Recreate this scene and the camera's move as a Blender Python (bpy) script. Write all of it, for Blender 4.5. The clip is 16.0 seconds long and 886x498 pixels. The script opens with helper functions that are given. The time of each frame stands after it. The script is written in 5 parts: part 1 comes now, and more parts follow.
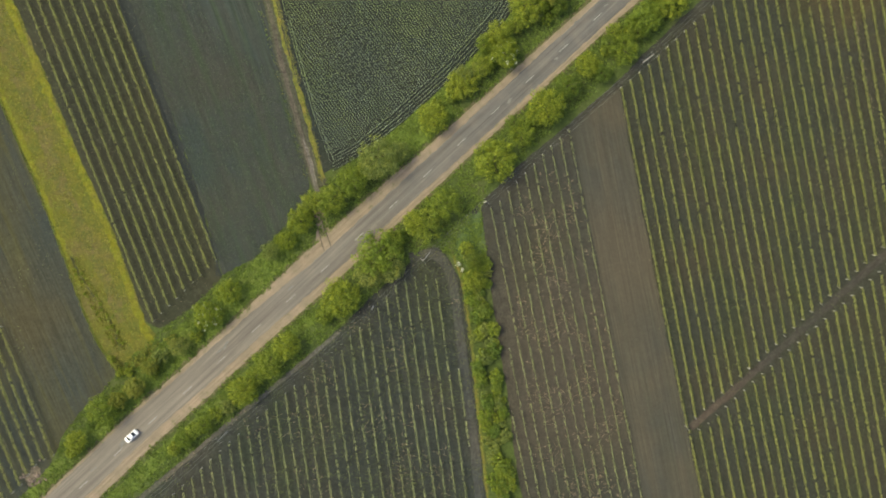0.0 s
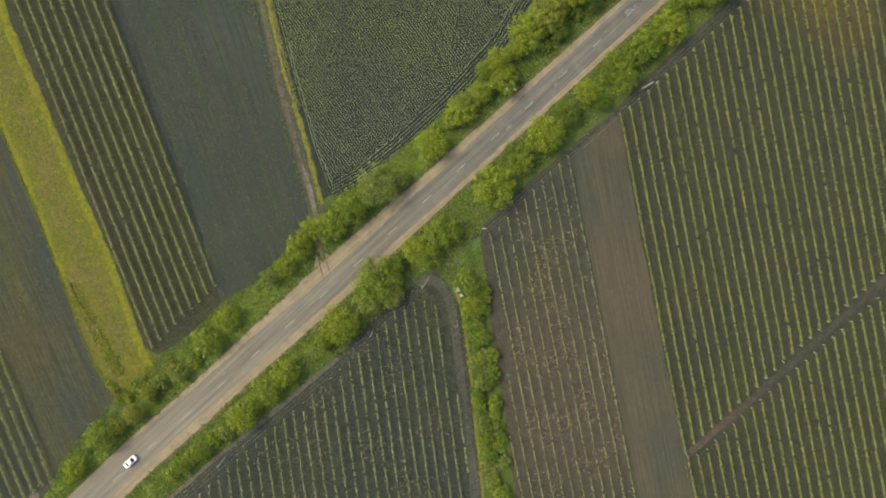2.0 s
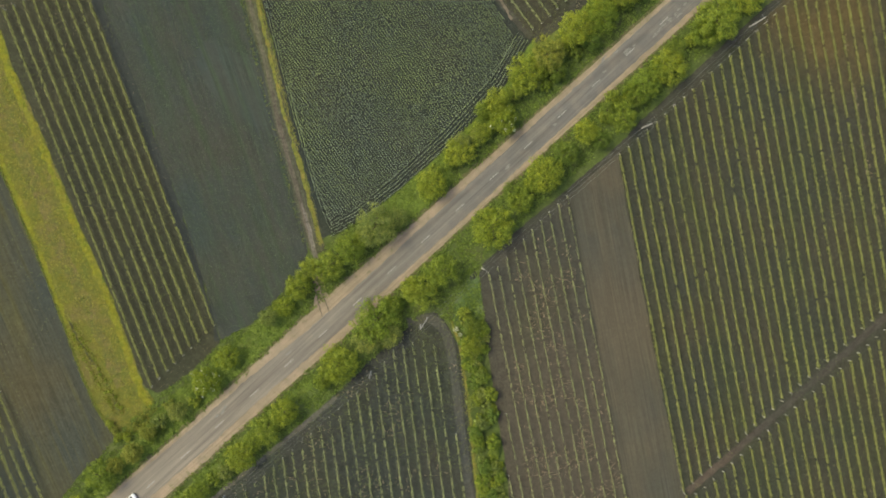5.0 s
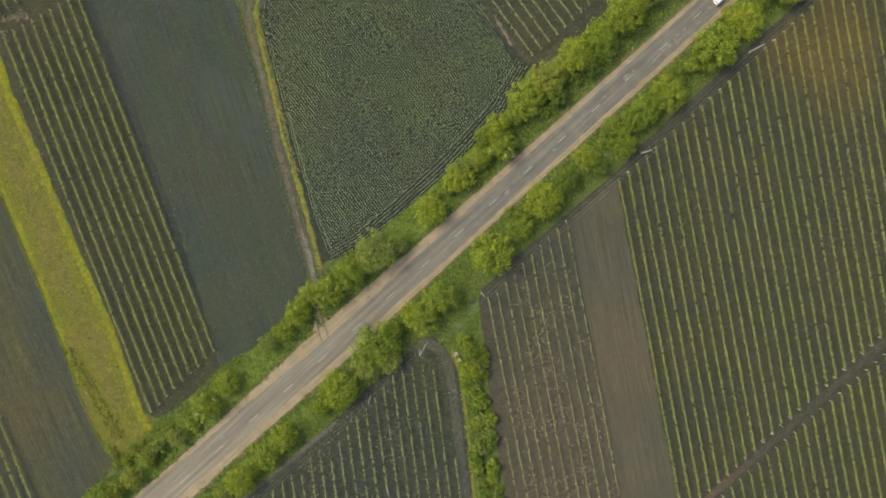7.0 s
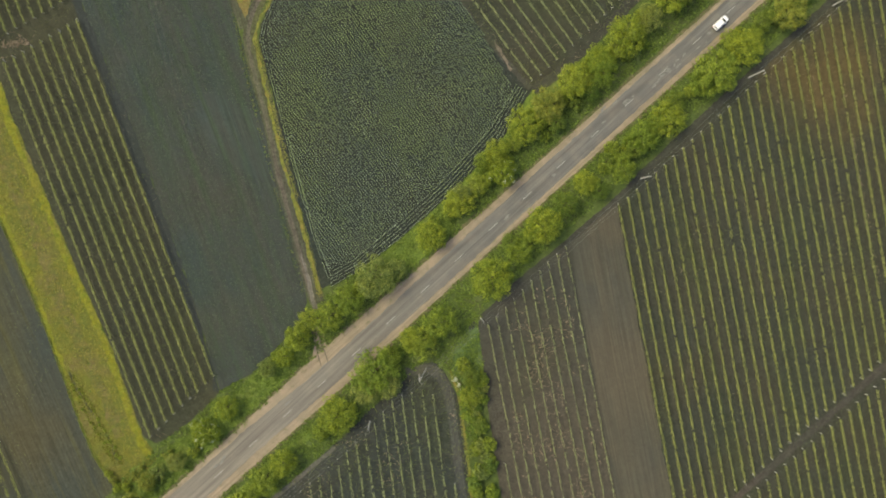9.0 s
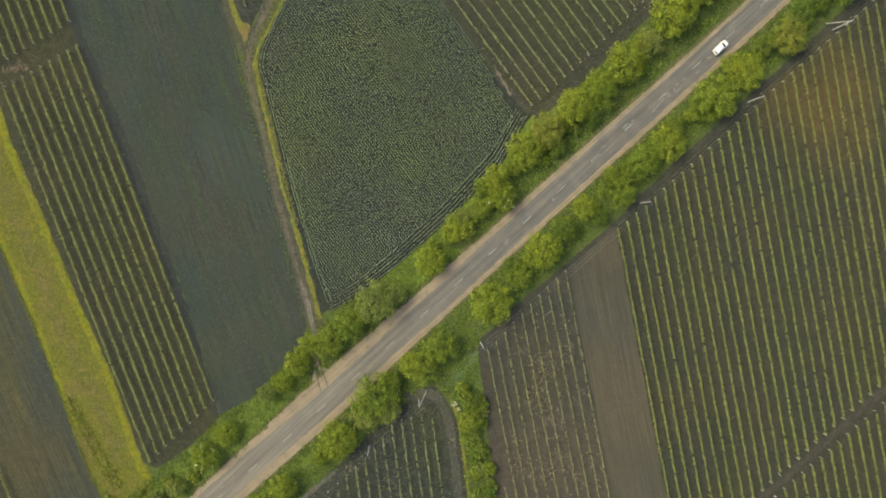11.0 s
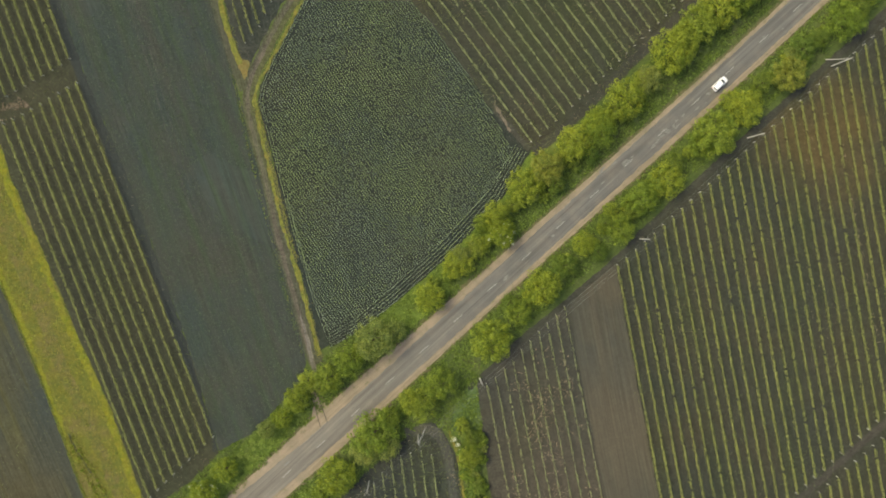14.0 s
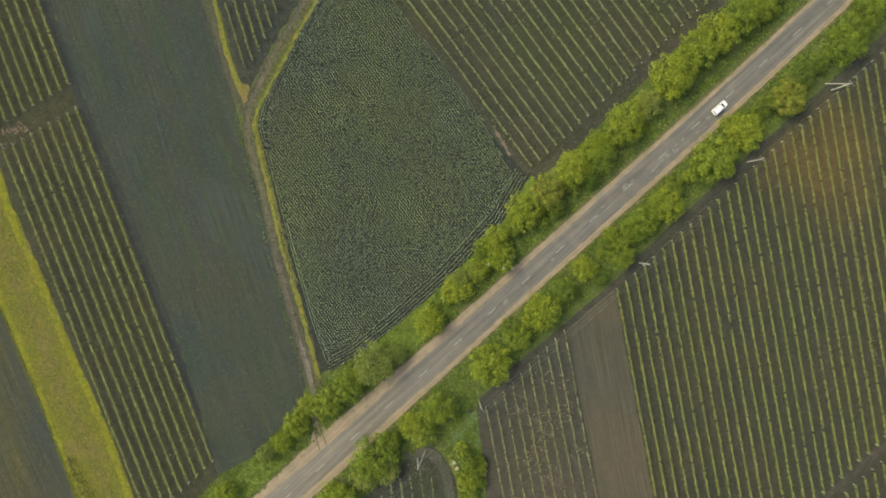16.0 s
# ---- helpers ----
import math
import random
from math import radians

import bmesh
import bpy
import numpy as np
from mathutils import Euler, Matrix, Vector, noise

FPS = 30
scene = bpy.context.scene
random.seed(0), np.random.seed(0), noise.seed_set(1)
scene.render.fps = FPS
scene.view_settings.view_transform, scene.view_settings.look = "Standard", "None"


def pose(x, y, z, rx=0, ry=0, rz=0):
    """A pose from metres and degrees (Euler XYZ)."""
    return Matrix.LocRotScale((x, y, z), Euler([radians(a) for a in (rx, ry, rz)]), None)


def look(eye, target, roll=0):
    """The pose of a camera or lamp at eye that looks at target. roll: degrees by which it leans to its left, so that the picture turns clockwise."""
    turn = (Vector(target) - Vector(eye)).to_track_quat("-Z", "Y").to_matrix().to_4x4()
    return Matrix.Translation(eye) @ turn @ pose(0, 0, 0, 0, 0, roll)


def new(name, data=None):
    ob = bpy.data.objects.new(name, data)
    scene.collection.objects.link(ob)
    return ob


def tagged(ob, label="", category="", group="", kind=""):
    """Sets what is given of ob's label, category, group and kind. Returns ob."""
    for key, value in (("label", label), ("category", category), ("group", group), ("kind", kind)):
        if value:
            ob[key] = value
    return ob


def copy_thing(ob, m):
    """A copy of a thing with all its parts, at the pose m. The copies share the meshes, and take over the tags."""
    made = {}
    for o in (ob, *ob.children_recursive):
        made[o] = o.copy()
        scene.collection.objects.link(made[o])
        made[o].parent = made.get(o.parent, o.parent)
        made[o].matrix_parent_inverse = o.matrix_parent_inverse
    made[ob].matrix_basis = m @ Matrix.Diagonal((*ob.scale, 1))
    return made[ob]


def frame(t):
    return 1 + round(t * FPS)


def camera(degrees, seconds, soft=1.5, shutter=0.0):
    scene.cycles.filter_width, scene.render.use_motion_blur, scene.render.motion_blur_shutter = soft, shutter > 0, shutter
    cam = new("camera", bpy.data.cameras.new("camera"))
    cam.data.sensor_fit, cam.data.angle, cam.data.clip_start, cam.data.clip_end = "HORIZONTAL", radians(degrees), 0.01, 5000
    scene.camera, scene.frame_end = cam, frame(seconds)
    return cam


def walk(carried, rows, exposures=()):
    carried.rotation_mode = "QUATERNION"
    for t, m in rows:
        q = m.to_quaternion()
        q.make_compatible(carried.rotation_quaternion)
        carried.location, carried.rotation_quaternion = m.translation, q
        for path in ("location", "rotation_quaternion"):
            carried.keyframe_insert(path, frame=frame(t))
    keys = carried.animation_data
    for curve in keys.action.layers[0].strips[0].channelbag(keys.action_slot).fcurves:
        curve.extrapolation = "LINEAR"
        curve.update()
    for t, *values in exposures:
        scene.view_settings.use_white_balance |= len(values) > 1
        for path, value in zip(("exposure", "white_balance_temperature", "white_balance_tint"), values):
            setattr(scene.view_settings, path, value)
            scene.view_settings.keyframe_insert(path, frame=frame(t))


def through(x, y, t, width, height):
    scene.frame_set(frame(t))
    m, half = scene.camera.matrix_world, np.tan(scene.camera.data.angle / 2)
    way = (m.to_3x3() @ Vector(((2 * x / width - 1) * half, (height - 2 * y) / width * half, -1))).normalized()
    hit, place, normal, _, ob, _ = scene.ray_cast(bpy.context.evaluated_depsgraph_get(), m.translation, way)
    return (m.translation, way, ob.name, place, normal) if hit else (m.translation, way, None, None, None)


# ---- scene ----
SOFT, LENS = 1.9, 68.7
cam = camera(LENS, 16.0, soft=SOFT)
# seconds, eye in metres, turn in degrees: a steady flight looking almost straight down
ROWS = [
    (0.0, -0.000, 0.000, 170.000, -1.617, -2.310, -0.000),
    (0.5, 0.024, 1.752, 169.935, -1.624, -2.325, 0.041),
    (1.0, 0.076, 3.445, 169.885, -1.639, -2.336, 0.084),
    (1.5, 0.121, 5.244, 169.860, -1.647, -2.336, 0.106),
    (2.0, 0.176, 6.982, 169.854, -1.673, -2.329, 0.126),
    (2.5, 0.227, 8.829, 169.847, -1.694, -2.321, 0.149),
    (3.0, 0.261, 10.654, 169.829, -1.712, -2.311, 0.169),
    (3.5, 0.315, 12.446, 169.822, -1.719, -2.301, 0.183),
    (4.0, 0.430, 14.087, 169.836, -1.727, -2.293, 0.196),
    (6.5, 0.853, 22.284, 169.811, -1.661, -2.210, 0.269),
    (7.0, 0.891, 23.851, 169.805, -1.657, -2.210, 0.277),
    (7.5, 0.899, 25.524, 169.784, -1.645, -2.218, 0.293),
    (8.0, 0.883, 27.134, 169.754, -1.645, -2.226, 0.305),
    (8.5, 0.886, 28.801, 169.695, -1.640, -2.230, 0.309),
    (9.0, 0.900, 30.382, 169.636, -1.648, -2.230, 0.318),
    (11.5, 0.912, 38.507, 169.414, -1.684, -2.252, 0.346),
    (12.0, 0.892, 40.105, 169.367, -1.692, -2.258, 0.359),
    (12.5, 0.864, 41.779, 169.347, -1.693, -2.266, 0.370),
    (13.0, 0.849, 43.346, 169.359, -1.715, -2.279, 0.375),
    (13.5, 0.870, 45.011, 169.369, -1.724, -2.281, 0.370),
    (14.0, 0.915, 46.551, 169.358, -1.744, -2.272, 0.372),
    (14.5, 0.959, 48.197, 169.327, -1.750, -2.260, 0.382),
    (15.0, 1.021, 49.728, 169.292, -1.774, -2.252, 0.396),
    (15.5, 1.053, 51.357, 169.251, -1.790, -2.242, 0.409),
    (16.0, 1.078, 53.006, 169.202, -1.803, -2.234, 0.429),
]
EXPOSURE = 0.70
walk(cam, [(t, pose(x, y, z, rx, ry, rz)) for t, x, y, z, rx, ry, rz in ROWS],
     exposures=[(0.0, EXPOSURE), (16.0, EXPOSURE)])

# ---- light: a hazy sky, the sun in the west behind thin cloud ----
SUN_HEIGHT = 50.0
world = bpy.data.worlds.new("world")
scene.world = world
world.use_nodes = True
wn = world.node_tree
sky = wn.nodes.new("ShaderNodeTexSky")
sky.sky_type = "NISHITA"
sky.sun_disc = False
sky.sun_elevation = radians(SUN_HEIGHT)
sky.sun_rotation = radians(289.0)
sky.air_density, sky.dust_density, sky.ozone_density = 1.0, 4.0, 1.0
background = wn.nodes["Background"]
background.inputs["Strength"].default_value = 0.145
wn.links.new(sky.outputs["Color"], background.inputs["Color"])
sun = new("sun", bpy.data.lights.new("sun", "SUN"))
sun.data.energy, sun.data.angle, sun.data.color = 1.87, radians(28.0), (1.0, 0.925, 0.475)
sun.matrix_world = look((-100.0, 34.0, 105.6 * math.tan(radians(SUN_HEIGHT))), (0, 0, 0))


# ---- materials ----
class Nodes:
    """Small help to write a node material in few lines."""

    def __init__(self, name, rough=0.9, spec=0.25):
        self.mat = bpy.data.materials.new(name)
        self.mat.use_nodes = True
        self.tree = self.mat.node_tree
        self.bsdf = self.tree.nodes["Principled BSDF"]
        self.out = self.tree.nodes["Material Output"]
        self.bsdf.inputs["Roughness"].default_value = rough
        self.bsdf.inputs["Specular IOR Level"].default_value = spec
        self.coord = self.tree.nodes.new("ShaderNodeTexCoord").outputs["Object"]

    def add(self, kind, **inputs):
        node = self.tree.nodes.new(kind)
        for key, value in inputs.items():
            self.put(node.inputs[key.replace("_", " ")], value)
        return node

    def put(self, socket, value):
        if isinstance(value, bpy.types.NodeSocket):
            self.tree.links.new(value, socket)
        else:
            socket.default_value = value

    def mapped(self, scale=(1, 1, 1), turn=0.0):
        """Object coordinates turned about z, then scaled."""
        first = self.add("ShaderNodeVectorRotate", Vector=self.coord, Angle=-radians(turn))
        return self.add("ShaderNodeMapping", Vector=first.outputs[0], Scale=scale).outputs[0]

    def noise(self, scale, detail=4.0, vector=None, rough=0.55):
        node = self.add("ShaderNodeTexNoise", Vector=vector or self.coord, Scale=scale, Detail=detail, Roughness=rough)
        return node.outputs["Fac"]

    def ramp(self, value, low, high, a=0.0, b=1.0):
        node = self.add("ShaderNodeMapRange", Value=value, From_Min=low, From_Max=high, To_Min=a, To_Max=b)
        node.clamp = True
        return node.outputs[0]

    def mix(self, fac, a, b):
        node = self.tree.nodes.new("ShaderNodeMix")
        node.data_type = "RGBA"
        self.put(node.inputs[0], fac)
        self.put(node.inputs[6], (*a, 1) if isinstance(a, tuple) else a)
        self.put(node.inputs[7], (*b, 1) if isinstance(b, tuple) else b)
        return node.outputs[2]

    def times(self, a, b, op="MULTIPLY"):
        node = self.tree.nodes.new("ShaderNodeMath")
        node.operation = op
        self.put(node.inputs[0], a)
        self.put(node.inputs[1], b)
        return node.outputs[0]

    def bump(self, height, strength=0.5, distance=0.05):
        node = self.add("ShaderNodeBump", Height=height, Strength=strength, Distance=distance)
        self.tree.links.new(node.outputs[0], self.bsdf.inputs["Normal"])

    def colour(self, value):
        self.put(self.bsdf.inputs["Base Color"], (*value, 1) if isinstance(value, tuple) else value)
        return self.mat


def soil_material(name, base, warm, weed, weed_amount=0.5, line=0.0, turn=0.0, grain=1.0, streak=0.0, spot=None):
    """Tilled soil: clods, damp and dry patches, a film of weeds, and fine tillage lines at an angle."""
    n = Nodes(name, 0.95, 0.1)
    wide, mid, fine = n.noise(0.045, 3), n.noise(0.5, 5), n.noise(5.0, 5)
    col = n.mix(n.ramp(wide, 0.42, 0.66), base, warm)
    col = n.mix(n.ramp(n.noise(0.11, 4, n.mapped((1, 0.22, 1), turn)), 0.48, 0.72, 0.0, weed_amount), col, weed)
    if streak:
        col = n.mix(n.ramp(n.noise(1.0, 3, n.mapped((0.22, 0.012, 1), turn)), 0.46, 0.66, 0.0, streak), col, warm)
        col = n.mix(n.ramp(n.noise(1.0, 3, n.mapped((0.5, 0.02, 1), turn + 0.4)), 0.5, 0.68, 0.0, streak), col, weed)
    if spot:
        # sandier soil round one place, with an uneven outline
        away = n.add("ShaderNodeVectorMath")
        away.operation = "DISTANCE"
        n.put(away.inputs[0], n.coord)
        away.inputs[1].default_value = spot[0]
        far = n.times(away.outputs["Value"], n.times(n.noise(0.09, 5), 34.0), "ADD")
        col = n.mix(n.ramp(far, spot[1] + 8.0, spot[1] + 24.0, 0.75, 0.0), col, spot[2])
    lines = n.noise(1.0, 3, n.mapped((2.6, 0.05, 1), turn))
    shade = n.times(n.ramp(mid, 0.3, 0.7, 1 - 0.2 * grain, 1 + 0.2 * grain), n.ramp(fine, 0.3, 0.7, 1 - 0.28 * grain, 1 + 0.28 * grain))
    shade = n.times(shade, n.ramp(lines, 0.3, 0.7, 1.0 - line, 1.0 + line))
    # clods, straw and darker specks of about half a metre
    clod = n.noise(1.7, 2)
    shade = n.times(shade, n.ramp(clod, 0.32, 0.68, 1 - 0.22 * grain, 1 + 0.22 * grain))
    straw = n.ramp(n.noise(2.3, 1, n.mapped((1, 1, 1), 31.0)), 0.66, 0.74, 0.0, 0.55 * grain)
    col = n.mix(straw, col, (0.105, 0.098, 0.072))
    dark_speck = n.ramp(n.noise(1.9, 1, n.mapped((1, 1, 1), 62.0)), 0.64, 0.74, 1.0, 1.0 - 0.42 * grain)
    shade = n.times(shade, dark_speck)
    n.bump(n.times(fine, n.times(mid, 0.6), "ADD"), 0.7, 0.10)
    return n.colour(n.scaled(col, shade))


def scaled(self, col, shade):
    node = self.tree.nodes.new("ShaderNodeVectorMath")
    node.operation = "SCALE"
    self.put(node.inputs[0], col)
    self.put(node.inputs["Scale"], shade)
    return node.outputs[0]


Nodes.scaled = scaled


def grass_material(name, a, b, dry, dry_amount=0.4, scale=0.25):
    n = Nodes(name, 0.9, 0.15)
    col = n.mix(n.ramp(n.noise(scale, 5), 0.35, 0.65), a, b)
    col = n.mix(n.ramp(n.noise(1.3, 5), 0.50, 0.72, 0.0, 0.7), col, b)
    tall = n.ramp(n.noise(2.6, 5), 0.55, 0.75, 1.0, 0.62)
    col = n.mix(n.ramp(n.noise(scale * 0.45, 4), 0.5, 0.7, 0.0, dry_amount), col, dry)
    fine = n.noise(4.0, 4)
    tall = n.times(tall, n.ramp(n.noise(1.0, 3), 0.34, 0.66, 0.80, 1.20))
    n.bump(fine, 0.7, 0.12)
    return n.colour(n.scaled(col, n.times(tall, n.ramp(fine, 0.3, 0.7, 0.78, 1.24))))


def leaf_material(name, a, b, spread=0.35, through=0.36, clump=0.0):
    """Leaves: a diffuse upper side and some light let through, varied by plant and by leaf."""
    n = Nodes(name, 0.6, 0.25)
    info = n.add("ShaderNodeObjectInfo").outputs["Random"]
    geo = n.add("ShaderNodeNewGeometry").outputs["Random Per Island"]
    col = n.mix(info, a, b)
    col = n.scaled(col, n.ramp(geo, 0.0, 1.0, 1.0 - spread, 1.0 + spread))
    if clump:
        lump = n.noise(0.75, 3)
        warm = n.add("ShaderNodeVectorMath")
        warm.operation = "MULTIPLY"
        n.put(warm.inputs[0], col)
        warm.inputs[1].default_value = (1.22, 1.10, 0.85)
        col = n.mix(n.ramp(lump, 0.40, 0.66), n.scaled(col, 1.0 - clump), warm.outputs[0])
    n.colour(col)
    thin = n.add("ShaderNodeBsdfTranslucent", Color=col)
    both = n.add("ShaderNodeMixShader", Fac=through)
    n.tree.links.new(n.bsdf.outputs[0], both.inputs[1])
    n.tree.links.new(thin.outputs[0], both.inputs[2])
    n.tree.links.new(both.outputs[0], n.out.inputs["Surface"])
    return n.mat


def plain_material(name, base, rough=0.6, spec=0.4, metal=0.0, scale=3.0, spread=0.15):
    n = Nodes(name, rough, spec)
    n.bsdf.inputs["Metallic"].default_value = metal
    return n.colour(n.scaled(n.mix(0.0, base, base), n.ramp(n.noise(scale), 0.3, 0.7, 1 - spread, 1 + spread)))


VINE_TURN_E = 11.8
M_SOIL_E = soil_material("vineyard_soil_dark", (0.035, 0.038, 0.029), (0.044, 0.041, 0.028), (0.036, 0.045, 0.021), 0.55, 0.10, VINE_TURN_E, spot=((110.0, 72.0, 0.0), 14.0, (0.090, 0.066, 0.028)))
M_SOIL_M = soil_material("vineyard_soil_brown", (0.044, 0.044, 0.036), (0.055, 0.050, 0.036), (0.049, 0.051, 0.030), 0.4, 0.10, VINE_TURN_E, spot=((42.0, -34.0, 0.0), 26.0, (0.064, 0.055, 0.041)))
M_SOIL_S = soil_material("vineyard_soil_grey", (0.032, 0.037, 0.031), (0.041, 0.041, 0.032), (0.037, 0.048, 0.024), 0.6, 0.14, 8.0, 1.15)
M_SOIL_W = soil_material("vineyard_soil_damp", (0.036, 0.038, 0.025), (0.042, 0.042, 0.026), (0.040, 0.045, 0.023), 0.6, 0.10, 20.0)
M_SOIL_N = soil_material("vineyard_soil_north", (0.036, 0.039, 0.028), (0.045, 0.043, 0.029), (0.039, 0.048, 0.022), 0.7, 0.10, 34.5)
M_BARE = soil_material("bare_soil", (0.053, 0.053, 0.043), (0.070, 0.062, 0.044), (0.056, 0.056, 0.040), 0.4, 0.2, VINE_TURN_E, 0.28, 0.7, spot=((54.0, -6.0, 0.0), 14.0, (0.076, 0.065, 0.045)))
M_CROP = soil_material("young_crop_field", (0.036, 0.046, 0.042), (0.046, 0.048, 0.039), (0.039, 0.054, 0.032), 0.40, 0.24, 19.5, 0.38, 0.8)
M_STUBBLE = soil_material("dark_stubble_field", (0.038, 0.045, 0.039), (0.048, 0.049, 0.034), (0.064, 0.061, 0.023), 0.6, 0.22, 22.5, 0.55, 0.7, spot=((-101.0, -22.0, 0.0), 11.0, (0.060, 0.053, 0.028)))
M_POTATO_SOIL = soil_material("ridged_soil", (0.025, 0.031, 0.027), (0.030, 0.033, 0.026), (0.026, 0.036, 0.022), 0.4, 0.05, 36.0)
M_MEADOW = grass_material("meadow_grass", (0.118, 0.111, 0.017), (0.082, 0.093, 0.017), (0.112, 0.093, 0.032), 0.8, 0.3)
M_MEADOW_DRY = grass_material("dry_meadow_grass", (0.118, 0.103, 0.026), (0.078, 0.086, 0.020), (0.124, 0.098, 0.040), 1.0, 0.55)
M_YELLOW = grass_material("yellow_grass", (0.152, 0.150, 0.026), (0.092, 0.108, 0.026), (0.190, 0.140, 0.036), 0.8, 0.8)
M_ORANGE = grass_material("dry_orange_grass", (0.160, 0.118, 0.036), (0.110, 0.098, 0.034), (0.180, 0.122, 0.048), 0.7, 0.5)
M_VERGE = grass_material("verge_grass", (0.050, 0.073, 0.018), (0.071, 0.096, 0.024), (0.090, 0.090, 0.040), 0.5, 0.3)
M_FRESH = grass_material("fresh_grass", (0.104, 0.142, 0.022), (0.084, 0.122, 0.022), (0.122, 0.128, 0.040), 0.5, 0.4)
M_PALE_TRACK = soil_material("pale_track", (0.105, 0.098, 0.080), (0.150, 0.135, 0.115), (0.080, 0.080, 0.052), 0.8, 0.3, 14.0, 1.2)
M_OLIVE_GRASS = grass_material("olive_grass", (0.054, 0.062, 0.027), (0.070, 0.072, 0.032), (0.086, 0.076, 0.038), 0.5, 0.5)
M_LUSH = grass_material("lush_grass", (0.056, 0.092, 0.030), (0.080, 0.118, 0.036), (0.096, 0.112, 0.048), 0.5, 0.35)
M_DIRT = soil_material("dirt_track", (0.076, 0.068, 0.052), (0.098, 0.082, 0.066), (0.074, 0.078, 0.044), 0.8, 0.25, 14.0)
M_SOIL_DARK = soil_material("dark_headland", (0.030, 0.035, 0.033), (0.034, 0.038, 0.034), (0.032, 0.040, 0.029), 0.3, 0.08, 20.0, 0.6)
M_MARGIN = soil_material("worn_margin", (0.054, 0.057, 0.038), (0.066, 0.063, 0.043), (0.070, 0.079, 0.030), 0.7, 0.25, 14.0)
M_RUT = soil_material("wheel_rut", (0.110, 0.092, 0.068), (0.130, 0.108, 0.080), (0.070, 0.070, 0.040), 0.4, 0.1, 14.0)
M_GREYTRACK = soil_material("grey_track", (0.082, 0.080, 0.068), (0.104, 0.094, 0.074), (0.062, 0.070, 0.036), 0.5, 0.2, 9.0)
M_TRACK_S = soil_material("damp_track", (0.050, 0.053, 0.048), (0.070, 0.066, 0.054), (0.050, 0.060, 0.034), 0.5, 0.2, 9.0)
M_LANE = soil_material("vineyard_lane", (0.044, 0.042, 0.036), (0.060, 0.050, 0.040), (0.046, 0.047, 0.032), 0.4, 0.12, -41.0, spot=((78.0, -48.0, 0.0), 12.0, (0.075, 0.058, 0.044)))
M_TRACK_E = soil_material("dark_field_track", (0.040, 0.041, 0.033), (0.048, 0.047, 0.036), (0.048, 0.056, 0.026), 0.6, 0.15, -47.0)
M_LEAF = leaf_material("leaves_bright", (0.186, 0.246, 0.024), (0.245, 0.300, 0.032), 0.38, 0.30, 0.16)
M_LEAF_MID = leaf_material("leaves_green", (0.145, 0.214, 0.025), (0.212, 0.268, 0.031), 0.38, 0.30, 0.16)
M_LEAF_PALE = leaf_material("leaves_pale", (0.160, 0.215, 0.055), (0.215, 0.255, 0.060), 0.38, 0.30, 0.16)
M_LEAF_DARK = leaf_material("leaves_dark", (0.102, 0.166, 0.027), (0.148, 0.204, 0.031), 0.38, 0.30, 0.16)
M_LEAF_OLIVE = leaf_material("leaves_olive", (0.192, 0.226, 0.036), (0.215, 0.240, 0.042), 0.38, 0.30, 0.16)
M_BLOSSOM = leaf_material("white_blossom", (0.62, 0.64, 0.52), (0.72, 0.72, 0.62), 0.15)
M_VINE = leaf_material("vine_leaves", (0.232, 0.252, 0.074), (0.272, 0.286, 0.082), 0.42)
M_VINE_WEST = leaf_material("vine_leaves_west", (0.240, 0.268, 0.080), (0.280, 0.300, 0.090), 0.4)
M_VINE_PALE = leaf_material("vine_leaves_pale", (0.255, 0.290, 0.125), (0.300, 0.325, 0.140), 0.3)
M_POTATO = leaf_material("potato_leaves", (0.365, 0.455, 0.180), (0.365, 0.455, 0.180), 0.4)
M_POTATO_PALE = leaf_material("pale_potato_leaves", (0.355, 0.430, 0.300), (0.355, 0.430, 0.300), 0.5)
M_CROPLEAF = leaf_material("crop_seedlings", (0.090, 0.122, 0.066), (0.090, 0.122, 0.066), 0.7)
M_BLADE = leaf_material("grass_blades", (0.155, 0.215, 0.034), (0.155, 0.215, 0.034), 0.3)
M_BLADE_DARK = leaf_material("dark_grass_blades", (0.106, 0.154, 0.030), (0.106, 0.154, 0.030), 0.35)
M_BLADE_DRY = leaf_material("dry_blades", (0.195, 0.184, 0.036), (0.195, 0.184, 0.036), 0.4)
M_WEED = leaf_material("dry_weeds", (0.275, 0.215, 0.150), (0.275, 0.215, 0.150), 0.6)
M_TUSSOCK = leaf_material("tussock_blades", (0.190, 0.225, 0.026), (0.190, 0.225, 0.026), 0.4)
M_WEED_GREEN = leaf_material("small_weeds", (0.120, 0.132, 0.042), (0.120, 0.132, 0.042), 0.5)
M_BARK = plain_material("bark", (0.085, 0.068, 0.050), 0.9, 0.1, 0, 6.0, 0.35)
M_CONCRETE = plain_material("concrete", (0.44, 0.42, 0.39), 0.85, 0.2, 0, 5.0, 0.15)
M_POST = plain_material("weathered_post", (0.60, 0.58, 0.52), 0.9, 0.1, 0, 8.0, 0.25)
M_STEEL = plain_material("galvanised_steel", (0.22, 0.22, 0.22), 0.6, 0.4, 0.5, 9.0, 0.15)
M_WIRE = plain_material("weathered_wire", (0.20, 0.20, 0.20), 0.6, 0.3, 0.3, 5.0, 0.1)
M_PORCELAIN = plain_material("porcelain", (0.34, 0.32, 0.29), 0.3, 0.5)
M_PAINT = plain_material("road_paint", (0.27, 0.265, 0.25), 0.8, 0.2, 0, 2.5, 0.35)
